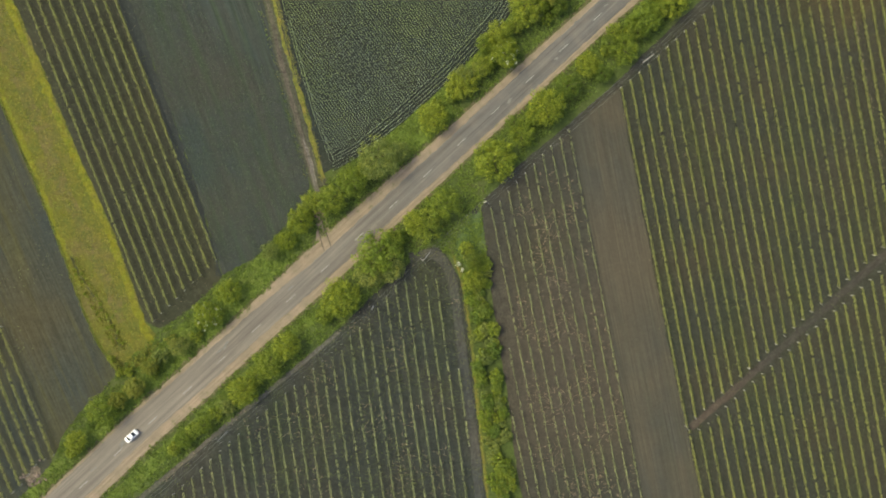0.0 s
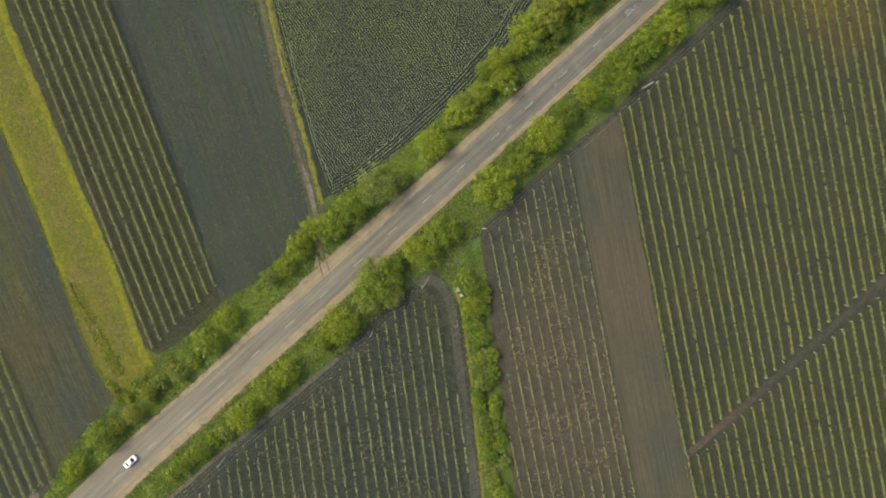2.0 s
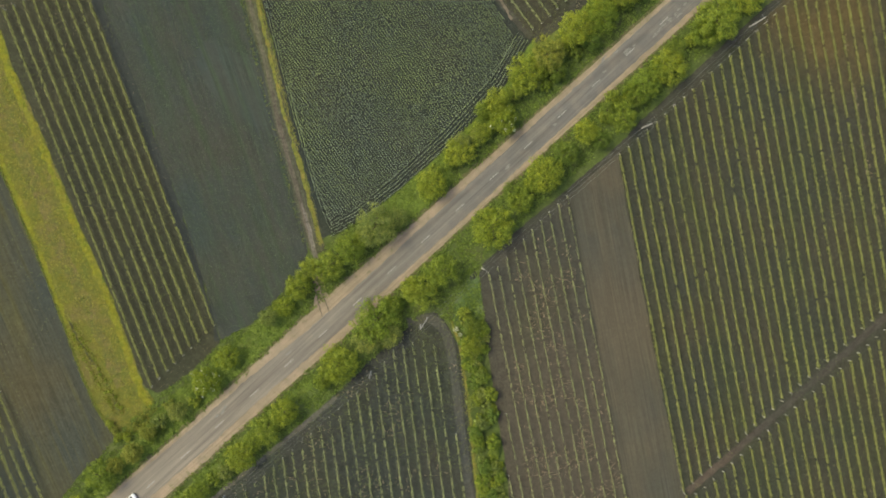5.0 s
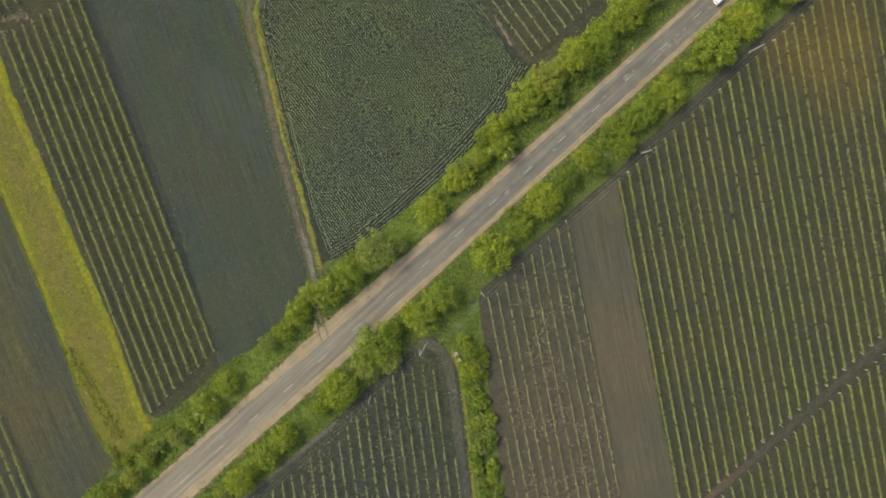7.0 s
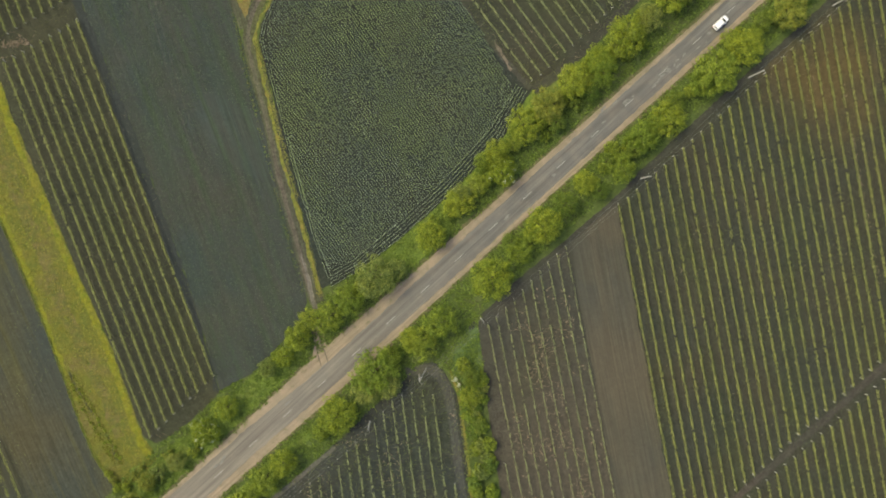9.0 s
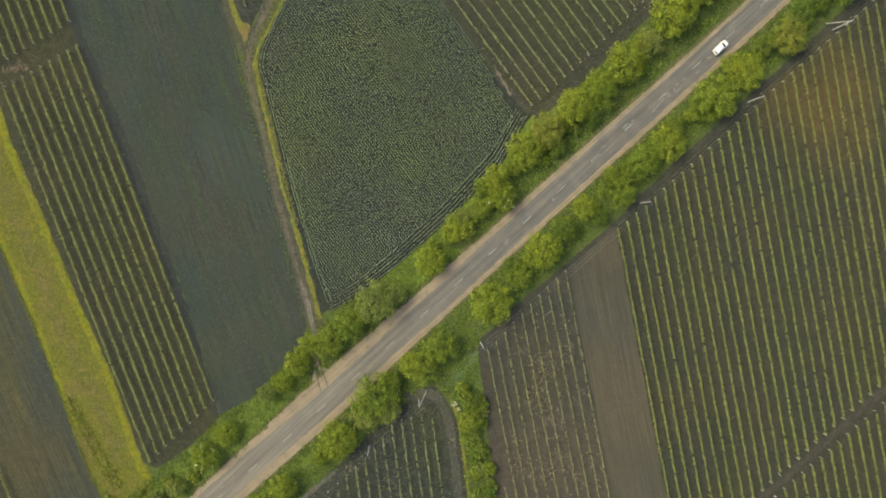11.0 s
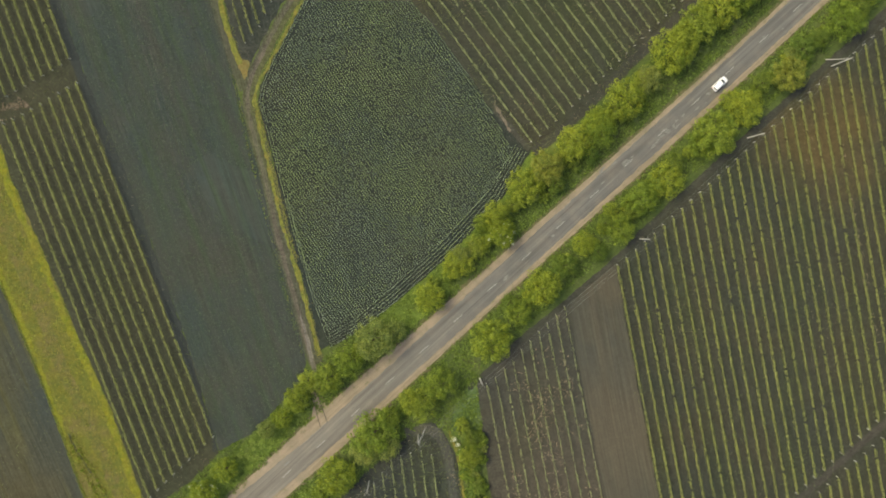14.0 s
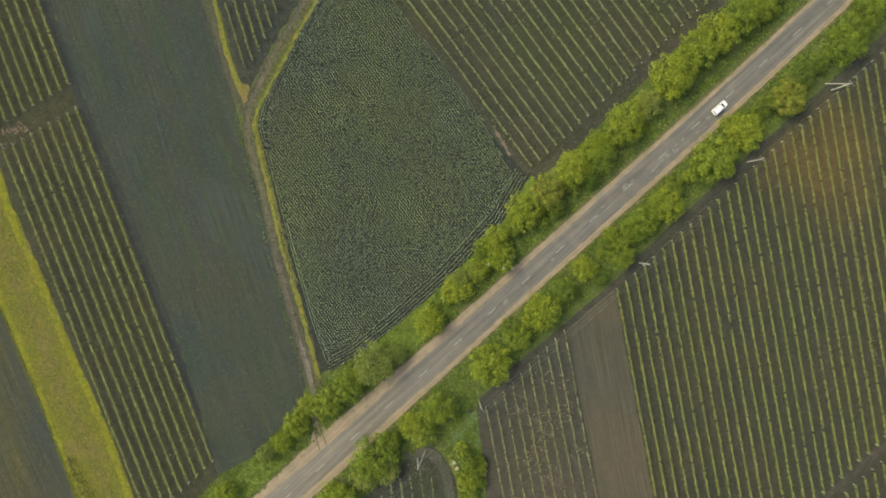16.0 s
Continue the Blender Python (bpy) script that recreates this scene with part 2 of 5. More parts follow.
M_TAR = plain_material("patched_asphalt", (0.165, 0.160, 0.148), 0.9, 0.2, 0, 1.2, 0.3)
M_WHITE_CAR = plain_material("white_car_paint", (0.78, 0.78, 0.77), 0.25, 0.5, 0, 1.0, 0.03)
M_TYRE = plain_material("tyre_rubber", (0.025, 0.025, 0.026), 0.85, 0.2)
M_RIM = plain_material("wheel_rim", (0.45, 0.45, 0.46), 0.35, 0.5, 0.8)
M_CARGLASS = plain_material("tinted_car_glass", (0.018, 0.020, 0.024), 0.05, 0.6, 0, 1.0, 0.0)
M_LAMP = plain_material("lamp_glass", (0.60, 0.60, 0.60), 0.12, 0.6)
M_REDLAMP = plain_material("red_lamp_glass", (0.42, 0.02, 0.02), 0.15, 0.6)
M_BLACK = plain_material("black_trim", (0.02, 0.02, 0.021), 0.6, 0.3)
M_STONE = plain_material("rubble", (0.20, 0.155, 0.125), 0.95, 0.1, 0, 4.0, 0.3)


def road_material():
    n = Nodes("worn_asphalt", 0.9, 0.2)
    turn = -47.0
    streak = n.noise(1.0, 4, n.mapped((1.1, 0.03, 1), turn))
    blotch, fine = n.noise(0.22, 5), n.noise(9.0, 3)
    south = n.ramp(n.add("ShaderNodeSeparateXYZ", Vector=n.coord).outputs[0], -60.0, 25.0)
    col = n.mix(south, (0.160, 0.143, 0.118), (0.110, 0.107, 0.099))
    col = n.mix(n.ramp(blotch, 0.45, 0.72, 0.0, 0.45), col, (0.182, 0.158, 0.128))
    thin = n.noise(1.0, 5, n.mapped((3.6, 0.05, 1), turn))
    crack = n.ramp(n.noise(1.4, 6, n.mapped((1, 0.3, 1), turn), 0.7), 0.60, 0.68, 1.0, 0.82)
    shade = n.times(n.ramp(streak, 0.3, 0.7, 0.78, 1.22), n.ramp(fine, 0.3, 0.7, 0.92, 1.08))
    shade = n.times(n.times(shade, n.ramp(thin, 0.3, 0.7, 0.86, 1.14)), crack)
    n.bump(fine, 0.3, 0.01)
    return n.colour(n.scaled(col, shade))


def sand_material():
    n = Nodes("sandy_shoulder", 0.95, 0.1)
    col = n.mix(n.ramp(n.noise(0.3, 5), 0.35, 0.65), (0.248, 0.195, 0.138), (0.196, 0.162, 0.114))
    col = n.mix(n.ramp(n.noise(0.7, 6), 0.57, 0.70, 0.0, 0.65), col, (0.120, 0.120, 0.060))
    streak = n.noise(1.0, 4, n.mapped((2.2, 0.06, 1), -47.0))
    fine = n.noise(6.0, 4)
    n.bump(fine, 0.5, 0.03)
    return n.colour(n.scaled(col, n.times(n.ramp(streak, 0.3, 0.7, 0.8, 1.2), n.ramp(fine, 0.3, 0.7, 0.85, 1.15))))


M_ROAD, M_SAND = road_material(), sand_material()


def fringe_material():
    """Trodden grass with sand showing through in patches."""
    n = Nodes("shoulder_fringe", 0.95, 0.1)
    col = n.mix(n.ramp(n.noise(0.8, 5), 0.38, 0.62), (0.060, 0.076, 0.024), (0.105, 0.094, 0.048))
    col = n.mix(n.ramp(n.noise(1.9, 4), 0.54, 0.68, 0.0, 0.85), col, (0.180, 0.148, 0.100))
    fine = n.noise(5.0, 4)
    n.bump(fine, 0.6, 0.06)
    return n.colour(n.scaled(col, n.ramp(fine, 0.3, 0.7, 0.8, 1.2)))


M_FRINGE = fringe_material()


# ---- mesh helpers ----
rng = np.random.default_rng(7)


def mesh_from(name, verts, faces, mats, index=None, smooth=False):
    """A mesh from arrays: verts (n, 3), faces (m, k) or a list of faces."""
    me = bpy.data.meshes.new(name)
    me.from_pydata(np.asarray(verts, float).tolist(), [], [list(map(int, f)) for f in faces])
    for m in mats:
        me.materials.append(m)
    if index is not None:
        me.polygons.foreach_set("material_index", np.asarray(index, np.int32))
    if smooth:
        me.polygons.foreach_set("use_smooth", np.ones(len(me.polygons), bool))
    me.update()
    return me


def part(name, me, parent, label="", at=None):
    ob = new(name, me)
    ob.parent = parent
    if at is not None:
        ob.matrix_basis = at
    return tagged(ob, label) if label else ob


def thing(name, m, label, category, group="", kind=""):
    ob = new(name)
    ob.empty_display_size = 0.3
    ob.matrix_basis = m
    return tagged(ob, label, category, group, kind)


def bm_mesh(name, bm, mat, smooth=False):
    me = bpy.data.meshes.new(name)
    bm.to_mesh(me)
    bm.free()
    me.materials.append(mat)
    if smooth:
        for p in me.polygons:
            p.use_smooth = True
    return me


def tube(points, radii, sides=8):
    """A round tapered tube along points: verts and faces."""
    pts = [Vector(p) for p in points]
    verts, faces = [], []
    for i, p in enumerate(pts):
        d = (pts[min(i + 1, len(pts) - 1)] - pts[max(i - 1, 0)]).normalized()
        side = d.cross(Vector((0.31, 0.95, 0.05))).normalized()
        up = side.cross(d)
        for k in range(sides):
            a = 2 * math.pi * k / sides
            verts.append(p + radii[i] * (math.cos(a) * side + math.sin(a) * up))
    for i in range(len(pts) - 1):
        for k in range(sides):
            a, b = i * sides + k, i * sides + (k + 1) % sides
            faces.append([a, b, b + sides, a + sides])
    faces.append(list(range(sides))[::-1])
    faces.append([len(verts) - sides + k for k in range(sides)])
    return [tuple(v) for v in verts], faces


def join(pieces):
    verts, faces = [], []
    for v, f in pieces:
        base = len(verts)
        verts += v
        faces += [[i + base for i in g] for g in f]
    return verts, faces


def cards(centres, normals, size, spread=0.35):
    """One small four-cornered leaf for each centre, facing about along its normal."""
    n = len(centres)
    nor = normals + rng.normal(0, spread, (n, 3))
    nor /= np.linalg.norm(nor, axis=1)[:, None] + 1e-9
    ref = rng.normal(0, 1, (n, 3))
    u = np.cross(nor, ref)
    u /= np.linalg.norm(u, axis=1)[:, None] + 1e-9
    v = np.cross(nor, u)
    s = (np.asarray(size) * rng.uniform(0.7, 1.3, n))[:, None]
    a, b = u * s, v * s * 0.62
    quad = np.stack([centres + a, centres + b + 0.12 * s * nor, centres - a, centres - b + 0.12 * s * nor], 1)
    return quad.reshape(-1, 3), np.arange(4 * n).reshape(n, 4)


def inside(points, poly):
    """Which points (n, 2) lie in the polygon."""
    x, y = np.asarray(points, float)[:, :2].T
    p = np.asarray(poly, float)
    hit = np.zeros(len(x), bool)
    for (ax, ay), (bx, by) in zip(p, np.roll(p, -1, 0)):
        cross = (ay > y) != (by > y)
        hit ^= cross & (x < (bx - ax) * (y - ay) / (by - ay + 1e-12) + ax)
    return hit


def clip_line(p, d, poly, reach=400.0):
    """The stretches of the line p + s d inside a polygon, as pairs of s."""
    poly = np.asarray(poly, float)
    cuts = []
    for a, b in zip(poly, np.roll(poly, -1, 0)):
        e = b - a
        det = d[0] * -e[1] + d[1] * e[0]
        if abs(det) < 1e-9:
            continue
        w = a - p
        s, q = (w[0] * -e[1] + w[1] * e[0]) / det, (d[0] * w[1] - d[1] * w[0]) / det
        if 0 <= q < 1 and abs(s) < reach:
            cuts.append(s)
    cuts.sort()
    return list(zip(cuts[::2], cuts[1::2]))


def patch(name, outline, z, mat, label, jitter=0.25, step=1.5, kind="structure", category="field"):
    """A piece of ground with a slightly ragged outline, lying at height z."""
    pts = []
    for a, b in zip(outline, outline[1:] + outline[:1]):
        a, b = Vector(a), Vector(b)
        n = max(1, int((b - a).length / step))
        side = Vector((-(b - a).y, (b - a).x)).normalized()
        for i in range(n):
            p = a + (b - a) * i / n
            w = noise.noise(Vector((p.x * 0.45, p.y * 0.45, z * 90))) + 0.6 * noise.noise(Vector((p.x * 1.7, p.y * 1.7, z * 50)))
            pts.append(p + side * w * jitter * 1.6)
    bm = bmesh.new()
    f = bm.faces.new([bm.verts.new((p.x, p.y, z)) for p in pts])
    if f.normal.z < 0:
        f.normal_flip()
    f.normal_update()
    if f.normal.z < 0:
        f.normal_flip()
    bmesh.ops.triangulate(bm, faces=[f])
    return tagged(new(name, bm_mesh(name, bm, mat)), label, category, "", kind)


def ribbon(name, line, left, right, z, mat, label, jitter=0.12, category="road", kind="structure", step=1.0, crown=0.0):
    """A strip along a line of (x, y), from left[i] metres on its left to right[i] on its right."""
    pts, out = [Vector(p) for p in line], []
    for i in range(len(pts) - 1):
        n = max(1, int((pts[i + 1] - pts[i]).length / step))
        for k in range(n + (i == len(pts) - 2)):
            s = k / n
            p0, p1, p2, p3 = pts[max(i - 1, 0)], pts[i], pts[i + 1], pts[min(i + 2, len(pts) - 1)]
            p = 0.5 * (2 * p1 + (p2 - p0) * s + (2 * p0 - 5 * p1 + 4 * p2 - p3) * s * s + (3 * p1 - p0 - 3 * p2 + p3) * s ** 3)
            out.append((p, left[i] + (left[i + 1] - left[i]) * s, right[i] + (right[i + 1] - right[i]) * s))
    verts, faces = [], []
    for i, (p, a, b) in enumerate(out):
        d = (out[min(i + 1, len(out) - 1)][0] - out[max(i - 1, 0)][0]).normalized()
        side = Vector((-d.y, d.x))
        ja = jitter * (noise.noise(Vector((p.x * 0.6, p.y * 0.6, z * 70))) * 1.5 + noise.noise(Vector((p.x * 2.1, p.y * 2.1, z * 90))))
        jb = jitter * (noise.noise(Vector((p.x * 0.6, p.y * 0.6, z * 70 + 9))) * 1.5 + noise.noise(Vector((p.x * 2.1, p.y * 2.1, z * 90 + 9))))
        for s, rise in ((a + ja, 0.0), (0.5 * (a - b), crown), (-b - jb, 0.0)):
            q = p + side * s
            verts.append((q.x, q.y, z + rise))
    for i in range(len(out) - 1):
        for k in range(2):
            a = 3 * i + k
            faces.append([a, a + 1, a + 4, a + 3][::-1])
    return tagged(new(name, mesh_from(name, verts, faces, [mat])), label, category, "", kind)


# ---- the ground, the road and the fields ----
bm = bmesh.new()
R = 2400.0
bm.faces.new([bm.verts.new(p) for p in ((-R, -R, 0), (R, -R, 0), (R, R, 0), (-R, R, 0))])
tagged(new("ground", bm_mesh("ground", bm, M_VERGE)), "open green grassland round fields and road", "ground", "", "structure")

# centre line of the road with the reach of asphalt and of the sandy shoulder on either side
ROAD = [(-330, -288, 3.4, 2.6, 4.6, 5.4), (-125, -101.5, 4.0, 2.6, 4.7, 5.2), (-86.2, -65.6, 4.4, 2.6, 5.0, 5.2), (-71.6, -51.8, 4.4, 2.5, 5.2, 5.0),
        (-57.5, -39.6, 4.2, 2.4, 5.2, 4.8), (-41.6, -25.2, 3.9, 2.3, 5.5, 4.6), (-23.5, -9.4, 3.3, 2.4, 6.6, 4.4),
        (-6.1, 6.8, 3.0, 2.6, 5.8, 4.4), (11.8, 23.3, 2.9, 2.8, 5.0, 4.1), (47.3, 56.0, 2.9, 2.8, 4.2, 4.2),
        (82.9, 88.8, 2.7, 2.9, 3.7, 4.3), (100.8, 105.6, 2.7, 3.0, 3.7, 4.3), (140, 142, 2.7, 2.9, 3.9, 4.2), (330, 318, 2.7, 2.9, 3.9, 4.2)]
line = [(r[0], r[1]) for r in ROAD]
ribbon("shoulder", line, [r[4] for r in ROAD], [r[5] for r in ROAD], 0.03, M_SAND, "sandy gravel shoulder along the asphalt road", 0.11, "road shoulder")
ribbon("shoulder_fringe", line, [r[4] + 0.75 for r in ROAD], [r[5] + 0.7 for r in ROAD], 0.0272, M_FRINGE, "worn thin grass at the edge of the shoulder", 0.22, "grass margin", step=0.6)
ribbon("road", line, [r[2] for r in ROAD], [r[3] for r in ROAD], 0.06, M_ROAD, "worn grey two-lane asphalt country road", 0.16, "road", crown=0.05)

FIELD_STUBBLE = [(-160, 150), (-117, 62), (-105.0, 31.4), (-96.9, 11.3), (-91.0, -5.0), (-86.8, -17.6), (-83.2, -27.0), (-80.0, -32.6), (-77.6, -36.4),
                 (-81.2, -41.7), (-85.7, -45.4), (-91.2, -52.4), (-94.7, -60.6), (-102, -68.4), (-125, -90), (-200, -90)]
patch("field_stubble", FIELD_STUBBLE, 0.02, M_STUBBLE, "dark grey-green field with faint yellowish drill lines")
MEADOW = [(-117, 62), (-110, 84), (-102.0, 58.4), (-94.4, 40.0), (-86.9, 20.7), (-78.5, 1.3), (-73.8, -12.0), (-70.2, -23.4), (-66.5, -29.5), (-72.0, -36.0), (-77.0, -37.0),
          (-80.0, -32.6), (-83.2, -27.0), (-86.8, -17.6), (-91.0, -5.0), (-96.9, 11.3), (-105.0, 31.4)]
patch("meadow_strip", MEADOW, 0.03, M_MEADOW, "long strip of yellow-green meadow grass beside vineyard", 0.4, 1.2, category="meadow")
MEADOW_DRY = [(-107.0, 64.0), (-104.4, 53.0), (-98.6, 37.0), (-91.4, 18.6), (-84.4, 1.0), (-77.0, -16.0), (-75.0, -23.0), (-77.0, -24.0), (-81.0, -14.0), (-86.6, -2.0), (-92.6, 13.0), (-100.6, 33.0), (-110.0, 57.0)]
M_MEADOW_EDGE = grass_material("bright_meadow_grass", (0.162, 0.152, 0.012), (0.112, 0.130, 0.014), (0.140, 0.120, 0.026), 0.5, 0.4)
ribbon("meadow_edge", [(-109.0, 80.6), (-103.2, 58.0), (-95.6, 39.6), (-88.1, 20.3), (-79.7, 0.9), (-71.5, -23.4), (-68.0, -29.0)], [0.9] * 7, [0.8] * 7, 0.0465, M_MEADOW_EDGE, "brighter grass edge of the meadow strip", 0.5, "meadow")
ribbon("meadow_edge", [(-116.0, 62.4), (-104.1, 31.7), (-96.0, 11.6), (-90.7, -4.2), (-86.0, -14.6)], [0.7, 0.7, 0.6, 0.5, 0.4], [0.6, 0.6, 0.5, 0.5, 0.4], 0.0467, M_MEADOW_EDGE, "brighter grass edge of the meadow strip", 0.5, "meadow")
patch("meadow_dry", MEADOW_DRY, 0.043, M_MEADOW_DRY, "drier brownish middle of the meadow strip", 0.55, 1.4, category="meadow")
VINE_A = [(-130, 140), (-110, 84), (-102.0, 58.4), (-94.4, 40.0), (-86.9, 20.7), (-78.5, 1.3), (-73.8, -12.0), (-70.2, -23.4), (-66.5, -25.5), (-58.2, -20.0), (-50.5, -12.0),
          (-58.5, 17.0), (-72.8, 58.8), (-76.7, 67.5), (-85.0, 88.9), (-91.8, 110.0), (-102, 140)]
patch("vineyard_soil_west", VINE_A, 0.035, M_SOIL_W, "dark tilled soil under a narrow block of vines")
HEADLAND = [(-103.0, 132.0), (-94.2, 108.5), (-86.9, 88.0), (-75.8, 58.2), (-61.0, 17.0), (-52.4, -7.4), (-52.0, -11.4), (-50.4, -11.8), (-58.5, 17.0), (-72.8, 58.8), (-76.7, 67.5), (-85.0, 88.9), (-91.8, 110.0), (-99.6, 132.0)]
CROP = [(-102, 140), (-91.8, 110.0), (-85.0, 88.9), (-76.7, 67.5), (-72.8, 58.8), (-58.5, 17.0), (-50.3, -11.6), (-42.2, -7.2), (-34.9, 0.2), (-28.8, 7.0),
        (-27.8, 13.0), (-30.4, 23.2), (-33.2, 34.8), (-36.0, 47.8), (-39.1, 59.3), (-42.0, 69.0), (-45.4, 82.0), (-49.0, 96.0), (-54.0, 112.0), (-63.0, 140.0)]
patch("headland_strip", HEADLAND, 0.04, M_SOIL_DARK, "dark unplanted strip beside the vines")
patch("field_crop", CROP, 0.025, M_CROP, "grey-green field of thin young crop with drill lines")
POTATO = [(-40.3, 79.0), (-39.6, 83.0), (-36.8, 89.5), (-26.4, 109.5), (-14.0, 132.0), (-20.0, 132.0), (-2.8, 107.6), (6.8, 96.9), (17.2, 82.5), (30.6, 67.6),
          (23.2, 54.6), (10.0, 40.4), (-3.8, 27.8), (-14.6, 19.8), (-24.5, 14.6), (-27.3, 27.8), (-32.9, 47.6), (-36.2, 63.6)]
patch("field_potato", POTATO, 0.03, M_POTATO_SOIL, "dark ridged soil of a potato field")
VINE_NE = [(-20.0, 132.0), (-2.8, 107.6), (6.8, 96.9), (17.2, 82.5), (30.6, 67.6), (31.8, 65.8), (40.9, 73.0), (55.4, 87.5), (70.2, 102.2), (79.8, 110.2), (107, 138), (-20, 140)]
patch("vineyard_soil_north", VINE_NE, 0.035, M_SOIL_N, "dark tilled soil under slanting rows of vines")
VINE_N = [(-54.5, 132.0), (-50.2, 110.9), (-47.2, 98.5), (-44.9, 89.4), (-42.0, 88.4), (-35.8, 101.0), (-29.0, 112.0), (-16.5, 132.0)]
patch("vineyard_soil_corner", VINE_N, 0.035, M_SOIL_S, "dark soil of a wedge of vineyard between two tracks")
VINE_E = [(52.4, 38.2), (59.4, 46.4), (76.6, 62.2), (84.6, 69.8), (95.8, 79.4), (109.3, 92.0), (125, 106.5), (170, 146), (170, -120), (85.0, -120), (72.6, -58.0), (70.4, -51.5), (65.0, -28.0)]
patch("vineyard_soil_east", VINE_E, 0.03, M_SOIL_E, "dark grey-brown tilled soil of a large vineyard")
BARE = [(40.4, 28.8), (53.0, 38.4), (66.6, -28.0), (73.8, -58.0), (86.0, -120), (71.0, -120), (58.7, -62.0), (51.7, -27.0)]
patch("bare_strip", BARE, 0.036, M_BARE, "bare brown harrowed strip between two vineyards", 0.3)
VINE_M = [(16.8, 6.4), (27.1, 17.6), (39.0, 27.2), (41.4, 29.4), (52.6, -27.0), (59.6, -62.0), (72.0, -120), (36.0, -120), (27.6, -69.0), (25.6, -58.0), (24.4, -46.0), (22.4, -34.0), (20.4, -22.0), (18.4, -6.0)]
patch("vineyard_soil_middle", VINE_M, 0.033, M_SOIL_M, "grey-brown soil of a thin weedy vineyard")
VINE_S = [(-95.0, -92.0), (-74.7, -70.6), (-64.5, -62.6), (-49.8, -50.2), (-38.1, -41.6), (-26.3, -31.0), (-18.0, -23.4), (-10.0, -15.4), (-2.5, -8.8), (2.0, -4.6), (6.0, -4.2), (9.6, -9.0), (12.4, -14.5), (14.2, -28.5), (15.7, -43.6), (17.4, -58.7), (18.6, -69.4), (24.0, -120), (-95.0, -120)]
patch("vineyard_soil_south", VINE_S, 0.034, M_SOIL_S, "dark grey soil of a vineyard wedge by the road")

# fresher grass in the open stretches of the verges
patch("fresh_verge", [(-99.0, -71.0), (-86.0, -58.8), (-71.6, -45.0), (-57.5, -33.0), (-44.0, -20.0), (-36.0, -11.4), (-29.6, -3.6), (-31.2, 1.0), (-35.2, -1.4), (-43.0, -8.6), (-50.0, -15.0), (-62.0, -25.0), (-76.0, -40.0), (-90.0, -56.0), (-101.0, -67.0)], 0.0195, M_FRESH, "fresh green grass in an open stretch of verge", 0.5, category="grass verge")
patch("fresh_verge", [(-13.4, 19.8), (-3.8, 28.2), (10.0, 40.8), (23.2, 55.0), (30.4, 66.6), (38.0, 72.4), (38.0, 66.0), (26.0, 52.6), (13.0, 38.6), (0.0, 26.0), (-8.0, 18.4)], 0.0235, M_FRESH, "fresh green grass between field and trees", 0.5, category="grass verge")
patch("fresh_verge", [(-9.0, 12.0), (2.0, 23.0), (10.0, 30.0), (8.0, 36.0), (-2.0, 27.6), (-13.0, 19.6)], 0.024, M_FRESH, "fresh green grass in an open stretch of verge", 0.5, category="grass verge")
patch("fresh_verge", [(-108.0, -96.0), (-84.0, -72.6), (-66.0, -55.6), (-48.0, -39.4), (-26.0, -20.0), (-27.0, -24.4), (-49.0, -44.4), (-66.0, -60.4), (-80.0, -74.6), (-104.0, -99.0)], 0.024, M_FRESH, "fresh green grass in an open stretch of verge", 0.5, category="grass verge")
patch("fresh_verge", [(9.6, -6.4), (10.6, -1.0), (14.0, 4.0), (16.6, 5.6), (18.0, -1.0), (17.6, -7.6), (13.0, -9.6)], 0.024, M_LUSH, "lush bluish-green grass in the bend of a track", 0.5, category="grass verge")
for shift in (0.0, 1.7):
    ribbon("tramline", [(-78.0 + shift, 116.0), (-72.4 + shift, 102.0), (-67.2 + shift, 85.6), (-61.6 + shift, 65.0), (-54.6 + shift, 44.0)], [0.05, 0.14, 0.14, 0.12, 0.03], [0.05, 0.14, 0.14, 0.12, 0.03], 0.0265, M_TRACK_S, "faint pale wheel mark in the young crop", 0.12, "wheel mark")
# tracks
TRACK_N = [(-25.2, 7.0), (-25.9, 11.0), (-30.4, 27.1), (-34.4, 41.7), (-37.6, 56.3), (-40.2, 66.5), (-42.2, 75.2), (-42.7, 80.2), (-42.0, 84.5), (-40.2, 88.9), (-35.3, 98.6), (-28.6, 109.9), (-15.0, 132.0)]
ribbon("track_north", TRACK_N, [0.6] * 6 + [0.5] * 7, [0.6] * 6 + [0.5] * 7, 0.047, M_DIRT, "narrow brown dirt track between fields", 0.2, "dirt track")
ribbon("track_margin", TRACK_N[1:], [1.25] * 6 + [1.3] * 6, [2.9] * 5 + [2.3, 1.0, 0.9, 0.9, 0.9, 0.9, 0.9], 0.041, M_MARGIN, "worn grassy margin of the dirt track", 0.25, "grass margin")
ribbon("track_ruts", [(-24.2, -2.6), (-24.6, 0.4), (-25.0, 3.4), (-25.3, 6.6)], [2.2, 1.5, 1.2, 1.1], [3.4, 1.8, 1.2, 1.1], 0.046, M_SAND, "brown dirt turn-off joining the road", 0.2, "dirt track")
ribbon("track_verge", TRACK_N[6:], [-0.5] * 7, [1.9] * 7, 0.0415, M_OLIVE_GRASS, "olive grass strip between track and field", 0.2, "grass margin")
TRACK_NW = [(-43.4, 82.0), (-46.4, 90.0), (-49.4, 99.5), (-52.8, 111.0), (-59.0, 132.0)]
ribbon("track_northwest", TRACK_NW, [1.5] * 5, [1.3] * 5, 0.04, M_MARGIN, "grassy field track with green middle", 0.2, "grass track")
